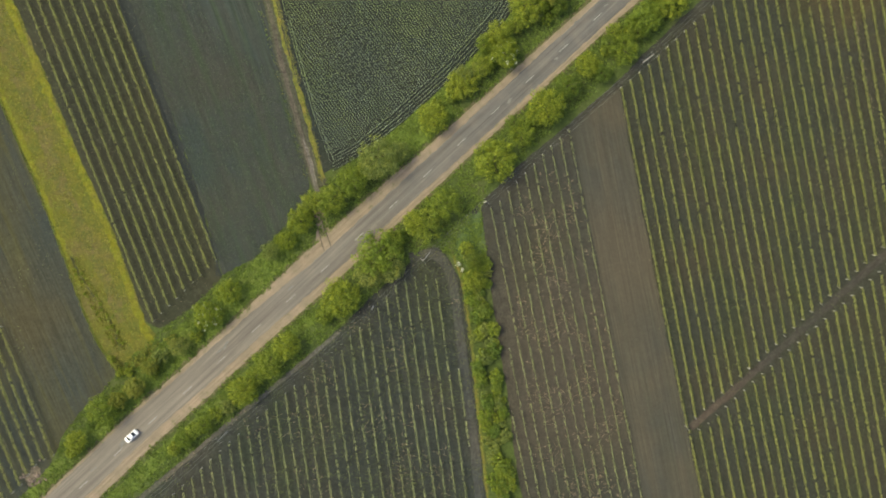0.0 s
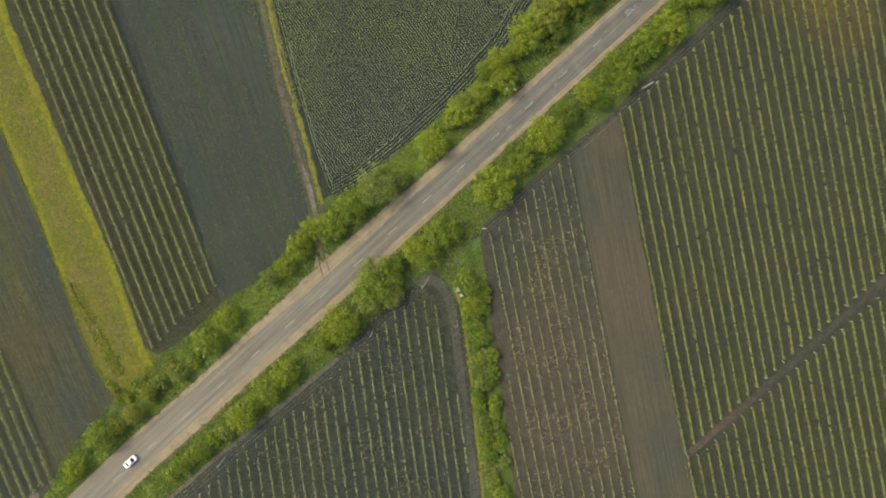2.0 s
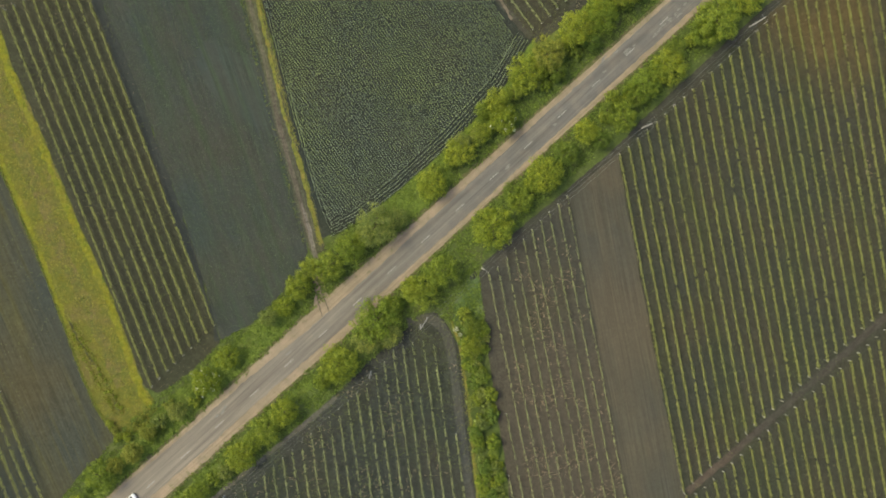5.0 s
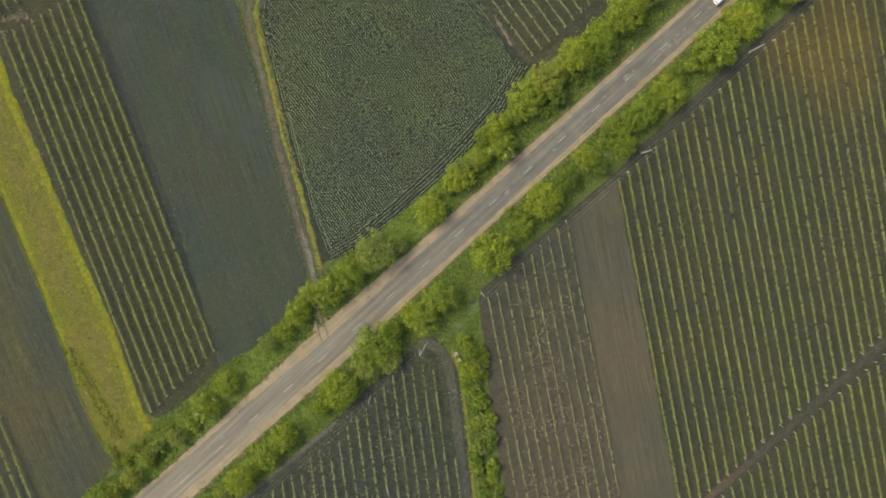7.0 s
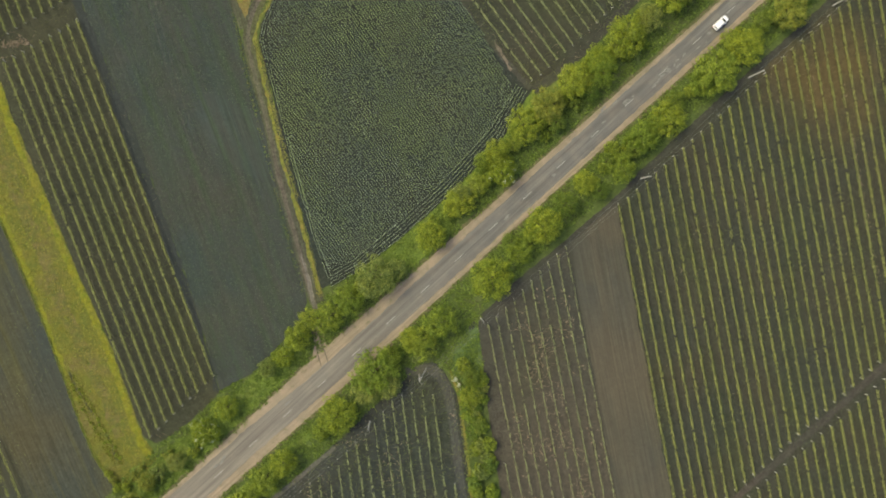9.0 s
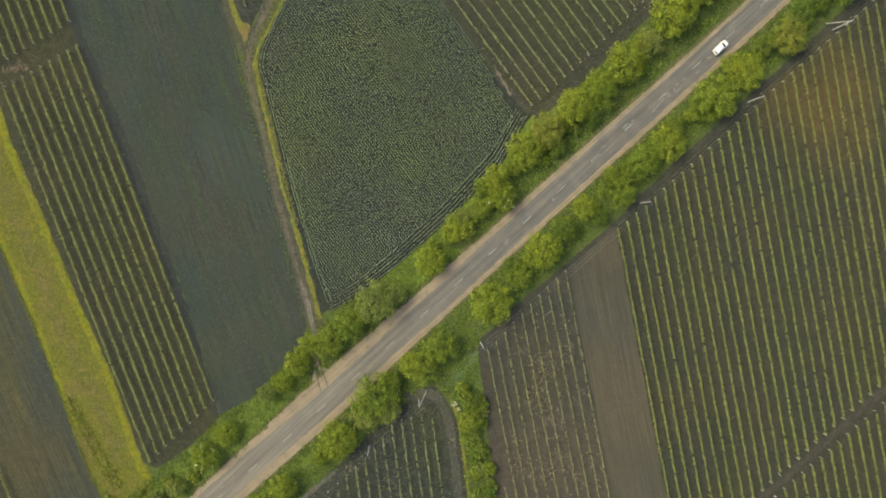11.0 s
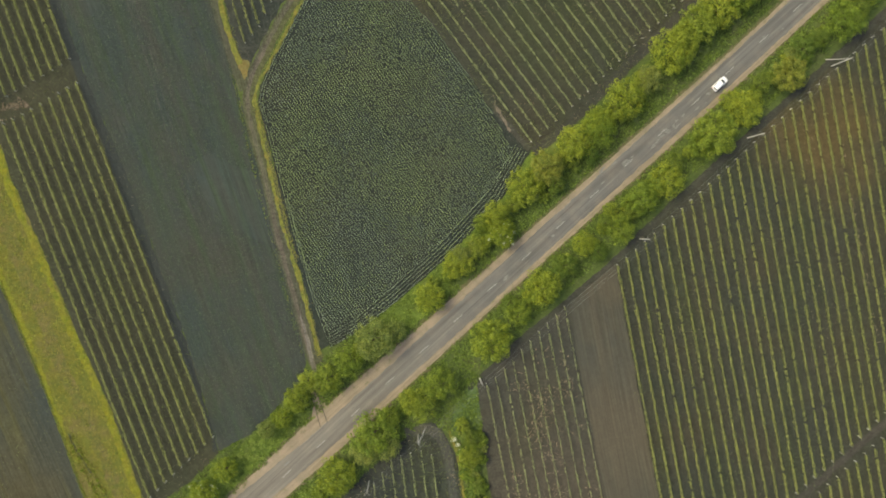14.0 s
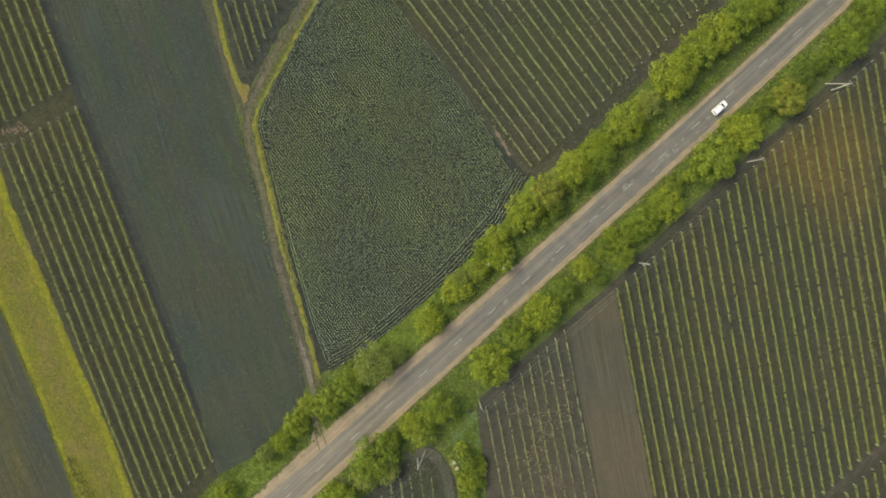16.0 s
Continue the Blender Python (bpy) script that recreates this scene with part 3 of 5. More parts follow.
ribbon("yellow_border", [(-24.4, 13.6), (-27.6, 25.6), (-33.9, 47.6), (-35.8, 55.6), (-38.1, 65.1), (-40.1, 73.5), (-40.9, 79.0), (-40.2, 83.4), (-38.1, 87.2), (-33.6, 95.8), (-27.2, 107.8), (-13.5, 131.0)],
       [0.42] * 7 + [0.27] * 5, [0.42] * 7 + [0.27] * 5, 0.05, M_YELLOW, "bright yellow grass border along dirt track", 0.32, "grass border")
patch("orange_corner", [(-43.6, 84.4), (-42.6, 86.6), (-42.2, 88.8), (-45.0, 89.8), (-44.6, 86.4)], 0.049, M_ORANGE, "dry orange grass in the fork of two tracks", 0.5, 0.6, category="grass")
ribbon("yellow_border_west", [(-44.6, 88.6), (-45.6, 91.0), (-48.2, 98.6), (-51.2, 110.9), (-56.5, 132.0)], [0.8, 0.7, 0.6, 0.5, 0.5], [0.6, 0.7, 0.6, 0.5, 0.5], 0.053, M_YELLOW, "yellow grass border along grassy track", 0.22, "grass border")
ribbon("track_south", [(-2.0, -7.0), (1.0, -6.4), (4.1, -6.0), (7.4, -8.6), (9.6, -14.6), (11.4, -27.0), (13.2, -41.5), (15.2, -56.0), (16.6, -70.0), (22.0, -118.0)], [1.0, 1.1, 1.2, 1.2, 1.1, 1.1, 1.1, 1.1, 1.1, 1.1], [1.3] * 10, 0.046, M_TRACK_S, "grey dirt track bending round the vineyard", 0.2, "dirt track")
ribbon("border_south", [(9.4, -6.0), (11.0, -10.5), (12.4, -16.0), (14.3, -28.5), (15.8, -43.6), (17.4, -58.7), (18.5, -69.4), (23.8, -118.0)], [0.3] * 8, [0.35] * 8, 0.05, M_YELLOW, "yellowish grass border beside hedge", 0.25, "grass border")
ribbon("track_powerline", [(-92.0, -89.0), (-71.8, -69.6), (-64.5, -63.4), (-49.8, -50.8), (-35.1, -38.9), (-20.4, -26.6)], [0.55] * 6, [0.55] * 6, 0.046, M_GREYTRACK, "grey wheel track under the power line", 0.15, "dirt track")

ribbon("track_powerline_east", [(14.6, 4.6), (27.6, 16.8), (41.2, 28.4), (53.6, 39.2), (60.0, 45.6), (76.6, 61.0), (88.0, 71.2), (110.0, 91.2), (150.0, 128.0)], [0.5, 0.6, 0.6, 0.6, 0.7, 0.9, 1.0, 1.0, 0.9], [0.8] * 9, 0.045, M_TRACK_E, "dark soil wheel track under the power line", 0.25, "dirt track")
ribbon("vineyard_lane", [(73.4, -53.0), (86.0, -42.2), (100.0, -29.9), (122.3, -10.0), (165.0, 27.0)], [0.95] * 5, [0.95] * 5, 0.044, M_LANE, "dark bare lane crossing the vineyard rows", 0.25, "dirt track")
ribbon("track_end", [(-25.2, 5.6), (-25.7, 9.5), (-27.6, 18.0), (-29.7, 25.2)], [0.75, 0.65, 0.45, 0.1], [0.6, 0.5, 0.4, 0.1], 0.0505, M_PALE_TRACK, "pale worn end of the dirt track", 0.3, "dirt track")
ribbon("headland_north", [(31.8, 66.2), (40.9, 73.4), (55.4, 87.9), (70.2, 102.6), (79.8, 110.6), (106.0, 137.0)], [2.2] * 6, [0.3] * 6, 0.041, M_TRACK_E, "dark bare headland along the vine row ends", 0.35, "field headland")
ribbon("lane_north", [(-16.0, 127.0), (-2.8, 107.9), (6.8, 97.2), (17.2, 82.8), (30.4, 67.8)], [0.4] * 5, [1.1] * 5, 0.0412, M_TRACK_E, "dark bare lane beside the first vine row", 0.3, "dirt track")
ribbon("dry_strip", [(20.6, 79.6), (22.1, 77.3), (25.1, 72.2)], [0.25, 0.5, 0.3], [0.25, 0.5, 0.3], 0.0455, M_RUT, "reddish dry strip at the vineyard's edge", 0.3, "dry ground", step=0.6)
patch("rubble_ground", [(-101.6, -64.4), (-99.8, -61.2), (-97.2, -61.4), (-96.6, -64.0), (-98.6, -66.4)], 0.046, M_RUT, "pale sandy ground under rubble stones", 0.7, 0.7, category="rubble ground")

for rut in ([(-22.2, -4.4), (-23.2, -1.8), (-24.2, 1.2), (-25.4, 5.6)], [(-24.0, -6.0), (-24.8, -3.0), (-25.6, 0.6), (-26.8, 5.4)]):
    ribbon("wheel_rut", rut, [0.13] * 4, [0.13] * 4, 0.052, M_RUT, "dark wheel rut in the dirt turn-off", 0.08, "wheel rut", "thing", 0.6)
ribbon("ditch", [(-88.8, -6.6), (-87.2, -10.1), (-83.7, -16.0), (-79.6, -22.2), (-77.4, -27.7), (-76.0, -30.7)], [0.24] * 6, [0.22] * 6, 0.048, M_SOIL_W, "narrow dark ditch line in the meadow", 0.3, "ditch")


# ---- things: road marks ----
def road_point(x):
    xs, ys = [r[0] for r in ROAD], [r[1] for r in ROAD]
    return float(np.interp(x, xs, ys))


def ragged_mark(name, length, width):
    verts, faces, n = [], [], 8
    for i in range(n + 1):
        x = (i / n - 0.5) * length
        w = width * (0.42 + 0.10 * math.sin(i * 2.3))
        verts += [(x, -w, 0), (x, w, 0), (x, -w * 0.9, 0.006), (x, w * 0.9, 0.006)]
    for i in range(n):
        a = 4 * i
        faces += [[a + 2, a + 6, a + 7, a + 3], [a, a + 4, a + 6, a + 2], [a + 3, a + 7, a + 5, a + 1]]
    return mesh_from(name, verts, faces, [M_PAINT])


dash_mesh = ragged_mark("lane_dash", 3.0, 0.20)
heading = math.degrees(math.atan2(0.925, 1.0))
for i in range(-14, 20):
    x = -6.1 + i * 8.92
    d = new("lane_dash", dash_mesh)
    d.matrix_basis = pose(x, road_point(x), 0.118, 0, 0, heading)
    tagged(d, "worn white dash painted on the asphalt", "road marking", "lane dashes")


def blot(name, r, mat, seed):
    """A ragged piece of paler paving, drawn out along the lane."""
    local = np.random.default_rng(seed)
    n, ring = 12, []
    for i in range(n):
        a = 2 * math.pi * i / n
        w = r * local.uniform(0.6, 1.3)
        ring.append((w * math.cos(a) * 1.8, w * math.sin(a) * 0.75))
    verts = [(x, y, 0) for x, y in ring] + [(x * 0.9, y * 0.9, 0.006) for x, y in ring]
    faces = [[i, (i + 1) % n, n + (i + 1) % n, n + i] for i in range(n)] + [[n + i for i in range(n)]]
    return mesh_from(name, verts, faces, [mat])


blots = [blot("road_patch", r, M_TAR, 40 + k) for k, r in enumerate((0.18, 0.26, 0.36, 0.30, 0.22))]
# middle of each worn stretch, and its length
PATCHES = [(75.0, 79.5, 2.6), (77.2, 82.4, 1.4), (79.6, 84.3, 1.4), (82.0, 86.7, 1.4), (66.2, 72.3, 4.0), (69.8, 76.0, 2.6), (63.5, 69.7, 2.6), (68.4, 73.9, 2.6), (49.4, 62.3, 2.6), (52.8, 64.5, 1.4),
           (97.1, 100.4, 0.8), (91.8, 97.6, 1.4), (36.3, 44.8, 0.8), (55.8, 64.6, 2.6), (24.4, 33.9, 0.8), (49.9, 59.3, 0.8), (-33.0, -15.0, 1.4), (-50.0, -30.0, 2.6), (-76.0, -55.0, 2.6), (-84.0, -62.0, 1.4)]
wear = np.random.default_rng(3)
for x, y, length in PATCHES:
    for k in range(int(1 + length * 1.6)):
        a, b = wear.normal(0, length * 0.36), wear.normal(0, 0.2)
        p = new("road_patch", blots[int(wear.integers(5))])
        p.matrix_basis = pose(x + a * 0.734 - b * 0.679, y + a * 0.679 + b * 0.734, 0.113 + 0.0012 * k, 0, 0, heading + float(wear.normal(0, 8)))
        tagged(p, "pale worn repair patch in the asphalt", "road patch", "road patches")


# ---- things: cars ----
def loft(stations, ring, mat, name):
    """A closed skin through rings of points at stations; ring(station) gives its (y, z) points."""
    verts, faces = [], []
    rings = [ring(s) for s in stations]
    n = len(rings[0])
    for s, pts in zip(stations, rings):
        verts += [(s[0], y, z) for y, z in pts]
    for i in range(len(stations) - 1):
        for k in range(n):
            a, b = i * n + k, i * n + (k + 1) % n
            faces.append([a, b, b + n, a + n])
    faces += [list(range(n))[::-1], [len(verts) - n + k for k in range(n)]]
    me = mesh_from(name, verts, faces, [mat], smooth=True)
    bm = bmesh.new()
    bm.from_mesh(me)
    bmesh.ops.recalc_face_normals(bm, faces=bm.faces)
    bm.to_mesh(me)
    bm.free()
    return me


def rounded(half, low, high, r=0.12):
    pts = []
    for cx, cz, a0 in ((half - r, high - r, 0), (-half + r, high - r, 90), (-half + r, low + r, 180), (half - r, low + r, 270)):
        for a in (0, 30, 60, 90):
            t = radians(a0 + a)
            pts.append((cx + r * math.cos(t), cz + r * math.sin(t)))
    return pts


def prism(quad, thick):
    """A thin pane from four corners, with thickness along its normal."""
    q = [Vector(p) for p in quad]
    n = (q[1] - q[0]).cross(q[3] - q[0]).normalized() * thick
    v = [tuple(p) for p in q] + [tuple(p + n) for p in q]
    return v, [[3, 2, 1, 0], [4, 5, 6, 7], [0, 1, 5, 4], [1, 2, 6, 5], [2, 3, 7, 6], [3, 0, 4, 7]]


def build_car(m, label, wagon):
    """A white car, front towards +x."""
    car = thing("car", m, label, "car")
    length = 4.5 if wagon else 4.3
    h = length / 2
    body = [(-h, 0.70, 0.42, 0.78), (-h + 0.10, 0.80, 0.30, 0.92), (-h + 0.6, 0.86, 0.22, 0.98), (-0.9, 0.88, 0.20, 0.98), (0.6, 0.88, 0.20, 0.97),
            (h - 1.0, 0.87, 0.22, 0.92), (h - 0.35, 0.83, 0.24, 0.82), (h - 0.08, 0.74, 0.30, 0.70), (h, 0.62, 0.38, 0.60)]
    part("body", loft(body, lambda s: rounded(s[1], s[2], s[3]), M_WHITE_CAR, "car_body"), car)
    back = -h + (0.12 if wagon else 0.75)
    cab = [(back, 0.70, 0.93, 1.02), (back + (0.13 if wagon else 0.75), 0.64, 0.93, 1.42), (-0.6, 0.63, 0.93, 1.48), (0.15, 0.62, 0.93, 1.45), (0.45, 0.62, 0.93, 1.36), (1.15, 0.70, 0.93, 0.99)]
    part("cabin", loft(cab, lambda s: rounded(s[1], s[2] - 0.05, s[3], 0.05 if s[3] < 1.1 else 0.14), M_WHITE_CAR, "car_cabin"), car)

    def pane(name, quad, mat=M_CARGLASS, thick=0.012):
        v, f = prism(quad, thick)
        return part(name, mesh_from(name, v, f, [mat]), car)

    pane("windscreen", [(1.16, -0.60, 1.00), (1.16, 0.60, 1.00), (0.48, 0.52, 1.37), (0.48, -0.52, 1.37)])
    b0, b1 = back + 0.02, back + (0.13 if wagon else 0.72)
    pane("rear_window", [(b0, 0.58, 1.06), (b0, -0.58, 1.06), (b1 - 0.02, -0.52, 1.41), (b1 - 0.02, 0.52, 1.41)])
    for s in (1, -1):
        for name, x0, x1 in (("rear_side_window", b1 + 0.05, -0.28), ("front_side_window", -0.18, 0.62)):
            q = [(x0, s * 0.70, 1.02), (x1 + 0.1, s * 0.70, 1.02), (x1 - 0.12, s * 0.645, 1.34), (x0 + 0.05, s * 0.645, 1.36)]
            pane(name, q if s < 0 else q[::-1])
        pane("headlight", [(h - 0.30, s * 0.72, 0.66), (h - 0.06, s * 0.50, 0.62), (h - 0.10, s * 0.50, 0.74), (h - 0.36, s * 0.72, 0.80)], M_LAMP, 0.04)
        pane("tail_light", [(-h + 0.02, s * 0.72, 0.66), (-h + 0.02, s * 0.48, 0.66), (-h + 0.04, s * 0.48, 0.84), (-h + 0.04, s * 0.72, 0.84)], M_REDLAMP, 0.05)
        v, f = prism([(0.62, s * 0.86, 0.98), (0.80, s * 0.86, 0.98), (0.80, s * 1.02, 1.02), (0.62, s * 1.02, 1.02)], 0.12)
        part("wing_mirror", mesh_from("wing_mirror", v, f, [M_WHITE_CAR]), car)
        for x in (-1.32, 1.33):
            wheel = part("wheel", mesh_from("tyre", *tube([(x, s * 0.66, 0.315), (x, s * 0.70, 0.315), (x, s * 0.84, 0.315), (x, s * 0.87, 0.315)], [0.27, 0.315, 0.315, 0.28], 20), [M_TYRE]), car)
            part("rim", mesh_from("rim", *tube([(x, s * 0.80, 0.315), (x, s * 0.885, 0.315)], [0.20, 0.18], 14), [M_RIM]), wheel)
    v, f = join([prism([(h - 0.02, -0.45, 0.40), (h - 0.02, 0.45, 0.40), (h - 0.02, 0.45, 0.52), (h - 0.02, -0.45, 0.52)], 0.03)])
    part("grille", mesh_from("grille", v, f, [M_BLACK]), car)
    return car


build_car(pose(-73.8, -53.1, 0.085, 0, 0, heading + 180) @ Matrix.Diagonal((0.93, 0.93, 0.96, 1)), "small white saloon car driving on the country road", False)
build_car(pose(80.2, 85.3, 0.085, 0, 0, heading), "white estate car driving on the country road", True)


# ---- things: power line ----
def pole_parts(pole, height, turn, strut=None):
    v, f = tube([(0, 0, -0.1), (0, 0, height * 0.5), (0, 0, height)], [0.17, 0.14, 0.10], 8)
    part("shaft", mesh_from("shaft", v, f, [M_CONCRETE], smooth=False), pole)
    if strut:
        v, f = tube([(strut[0], strut[1], -0.1), (0.05, 0, height * 0.88)], [0.12, 0.09], 8)
        part("strut", mesh_from("strut", v, f, [M_CONCRETE]), pole, "leaning concrete brace")
    c, s = math.cos(turn), math.sin(turn)
    z = height - 0.35
    v, f = join([tube([(-c * 0.95, -s * 0.95, z), (c * 0.95, s * 0.95, z)], [0.035, 0.035], 6)])
    part("crossarm", mesh_from("crossarm", v, f, [M_STEEL]), pole, "galvanised steel crossarm")
    for k in (-0.85, 0.0, 0.85):
        base = z if k else height
        v, f = tube([(c * k, s * k, base), (c * k, s * k, base + 0.10), (c * k, s * k, base + 0.22), (c * k, s * k, base + 0.26)], [0.03, 0.07, 0.06, 0.03], 8)
        part("insulator", mesh_from("insulator", v, f, [M_PORCELAIN]), pole, "pale porcelain insulator")


POLES = [(-93.0, -91.0, 7.7, 0), (-49.6, -52.4, 7.7, 0), (-11.4, -19.8, 7.7, 0), (1.5, -7.6, 7.9, 1), (17.6, 7.4, 7.7, 0), (59.7, 44.4, 7.7, 0), (88.2, 71.3, 7.9, 0), (110.6, 90.6, 8.4, 1), (150.0, 128.0, 7.7, 0)]
LINE_TURN = math.atan2(-1.0, 0.9)
heads = []
for x, y, h, braced in POLES:
    pole = thing("utility_pole", pose(x, y, 0.03), "pale concrete utility pole with a leaning brace" if braced else "pale concrete utility pole carrying three wires", "utility pole", "poles of the power line")
    pole_parts(pole, h, LINE_TURN, ((-1.6, 1.7) if x > 50 else (1.9, 2.0)) if braced else None)
    heads.append([(x + math.cos(LINE_TURN) * k, y + math.sin(LINE_TURN) * k, h - (0.06 if k else -0.30)) for k in (-0.85, 0.0, 0.85)])
for a, b in zip(heads, heads[1:]):
    for p, q in zip(a, b):
        p, q = Vector(p), Vector(q)
        sag = 0.009 * (q - p).length
        pts = [p.lerp(q, s) - Vector((0, 0, 4 * sag * s * (1 - s))) for s in np.linspace(0, 1, 13)]
        w = new("overhead_wire", mesh_from("overhead_wire", *tube([tuple(v) for v in pts], [0.017] * 13, 5), [M_WIRE]))
        tagged(w, "thin grey overhead wire strung between two poles", "wire", "wires of the power line")


# ---- things: vines ----
def vine_row(p, q, group, label, full=0.9, mat=None, leaves=16, width=0.14, gaps=0.06, thinning=0.5):
    """One row of vines from p to q: stems and leaves, with a post at each end."""
    p, q = np.asarray(p, float), np.asarray(q, float)
    length = float(np.linalg.norm(q - p))
    if length < 3:
        return
    d = (q - p) / length
    side = np.array([-d[1], d[0]])
    row = thing("vine_row", pose(p[0], p[1], 0.03), label, "vine row", group)
    s = np.arange(0.4, length, 0.7)
    s = s + rng.uniform(-0.15, 0.15, len(s))
    vigour = np.clip(rng.normal(full, 0.20, len(s)), 0.0, 1.4)
    thin = np.array([noise.noise(Vector((p[0] + d[0] * a, p[1] + d[1] * a, 3.3)) * 0.13) for a in s])
    vigour *= np.clip(1.0 + thinning * thin, 0.3, 1.3)
    vigour[rng.random(len(s)) < gaps] = 0.0
    sway = 0.04 * rng.normal(0, 1, len(s)) + 0.09 * np.array([noise.noise(Vector((a * 0.12, p[0], p[1]))) for a in s])
    counts = rng.poisson(1.25 * leaves * vigour)
    idx = np.repeat(np.arange(len(s)), counts)
    if not len(idx):
        idx = np.zeros(4, int)
    n = len(idx)
    along_row, across = s[idx] + rng.uniform(-0.42, 0.42, n), sway[idx] + rng.normal(0, width, n)
    height = 0.75 + 0.55 * rng.random(n) ** 0.7 + 0.15 * vigour[idx]
    c = np.stack([d[0] * along_row + side[0] * across, d[1] * along_row + side[1] * across, height], 1)
    nor = np.stack([side[0] * across * 2, side[1] * across * 2, np.full(n, 0.9)], 1)
    verts, faces = cards(c, nor, 0.115, 0.45)
    me = mesh_from("vines", verts, faces, [mat or M_VINE])
    part("leaves", me, row)
    sv, sf = [], []
    for a, w, g in zip(s, sway, vigour):
        if g > 0.15:
            x, y = d * a + side * w
            k = len(sv)
            sv += [(x - 0.03, y - 0.02, -0.02), (x + 0.03, y - 0.02, -0.02), (x, y + 0.035, -0.02), (x + 0.02, y, 0.95)]
            sf += [[k, k + 1, k + 3], [k + 1, k + 2, k + 3], [k + 2, k, k + 3]]
    if sv:
        part("stem_line", mesh_from("stem_line", sv, sf, [M_BARK]), row, "thin woody vine stems")["kind"] = "stuff"
    for a in (0.0, length):
        x, y = d * a
        lean = d * (0.08 if a else -0.08)
        v, f = tube([(x, y, -0.05), (x + 2.6 * lean[0], y + 2.6 * lean[1], 1.30)], [0.075, 0.065], 6)
        part("end_post", mesh_from("end_post", v, f, [M_POST]), row, "pale weathered end post")


def rows_in(poly, turn, offset, spacing, first, last, **kw):
    """Parallel rows, turned by so many degrees from due south; offset is the first row's distance from the origin."""
    d = np.array([math.sin(math.radians(turn)), -math.cos(math.radians(turn))])
    n = np.array([-d[1], d[0]])
    for i in range(first, last + 1):
        p = n * (offset + spacing * i)
        for a, b in clip_line(p, d, poly):
            vine_row(p + d * a, p + d * b, **kw)


LONG_ROW = dict(group="rows of the east vineyard", label="long trellised row of yellow-green leafing grape vines", full=1.0, leaves=30, gaps=0.015, thinning=0.35, width=0.18)
EAST_TOP = [(70.4, -53.4), (72.8, -51.6), (75.0, -49.3), (79.7, -45.0), (121.5, -7.6), (170.0, 35.6), (170.0, 141.0), (118.4, 95.7), (104.0, 83.0), (77.7, 58.9), (56.7, 39.9), (51.6, 36.0)]
rows_in(EAST_TOP, 11.62, 60.0, 2.808, 0, 36, **LONG_ROW)
EAST_LOW = [(71.0, -53.3), (75.9, -53.3), (78.3, -51.4), (92.6, -38.4), (125.0, -10.6), (160.0, 19.0), (160.0, -96.0), (76.0, -96.0)]
rows_in(EAST_LOW, 12.02, 59.88, 2.828, 0, 30, **LONG_ROW)
MIDDLE = [(18.2, 5.3), (21.6, 7.6), (27.0, 13.4), (33.0, 20.0), (41.0, 27.6), (44.0, 22.0), (60.4, -61.0), (68.0, -94.0), (30.0, -94.0), (26.2, -56.5), (24.6, -45.4), (23.6, -31.6), (25.2, -30.6), (22.6, -17.0)]
rows_in(MIDDLE, 11.65, 17.46, 2.678, -2, 10, group="rows of the middle vineyard", label="sparse row of young vines with weeds between", full=0.80, leaves=16, gaps=0.05, thinning=0.6, width=0.12, mat=M_VINE_PALE)
SOUTH = [(-90.0, -94.0), (-74.0, -78.0), (-60.2, -65.8), (-49.4, -55.6), (-36.9, -44.8), (-24.8, -34.2), (-12.3, -23.0), (-5.0, -13.5), (2.0, -11.6), (5.6, -13.0), (9.0, -24.0), (12.2, -44.0), (15.4, -70.0), (18.0, -94.0)]
rows_in(SOUTH, 7.8, -58.52, 2.686, -10, 25, group="rows of the south vineyard", label="broken row of young vines on grey soil", full=0.82, leaves=18, gaps=0.09, thinning=0.9, mat=M_VINE_PALE)
WEST = [(-104.5, 72.0), (-101.7, 73.2), (-92.1, 78.9), (-84.0, 83.8), (-50.8, -6.6), (-52.5, -8.2), (-60.2, -15.6), (-68.2, -23.5), (-71.0, -25.5)]
rows_in(WEST, 20.39, -71.69, 2.58, 0, 8, group="rows of the west vineyard", label="narrow row of green vines in dark soil", full=0.95, leaves=27, gaps=0.02, width=0.15, thinning=0.4, mat=M_VINE_WEST)
WEST_UP = [(-86.2, 89.8), (-89.5, 87.4), (-101.2, 80.4), (-116.0, 71.0), (-134.0, 120.0), (-134.0, 134.0), (-100.0, 134.0)]
rows_in(WEST_UP, 20.09, -63.97, 2.56, -11, 5, group="rows of the west vineyard", label="narrow row of green vines in dark soil", full=0.95, leaves=27, gaps=0.02, width=0.15, thinning=0.4, mat=M_VINE_WEST)
CORNER = [(-103.6, -24.3), (-91.6, -56.6), (-96.8, -59.3), (-99.0, -60.8), (-101.2, -64.7), (-118.0, -80.0), (-124.0, -26.0)]
rows_in(CORNER, 20.75, -115.82, 2.616, -4, 3, group="rows of the far west vineyard", label="row of leafing vines at a field corner", full=0.95, leaves=27, gaps=0.03, width=0.2)
NORTH = [(26.0, 72.0), (30.3, 69.6), (32.9, 71.4), (45.4, 83.1), (61.6, 99.2), (75.0, 111.8), (98.0, 133.0), (-24.0, 133.0)]
rows_in(NORTH, 37.55, 66.51, 2.831, 0, 30, group="rows of the north vineyard", label="slanting trellised row of leafing vines", full=0.95, leaves=24, gaps=0.02, mat=M_VINE_PALE)
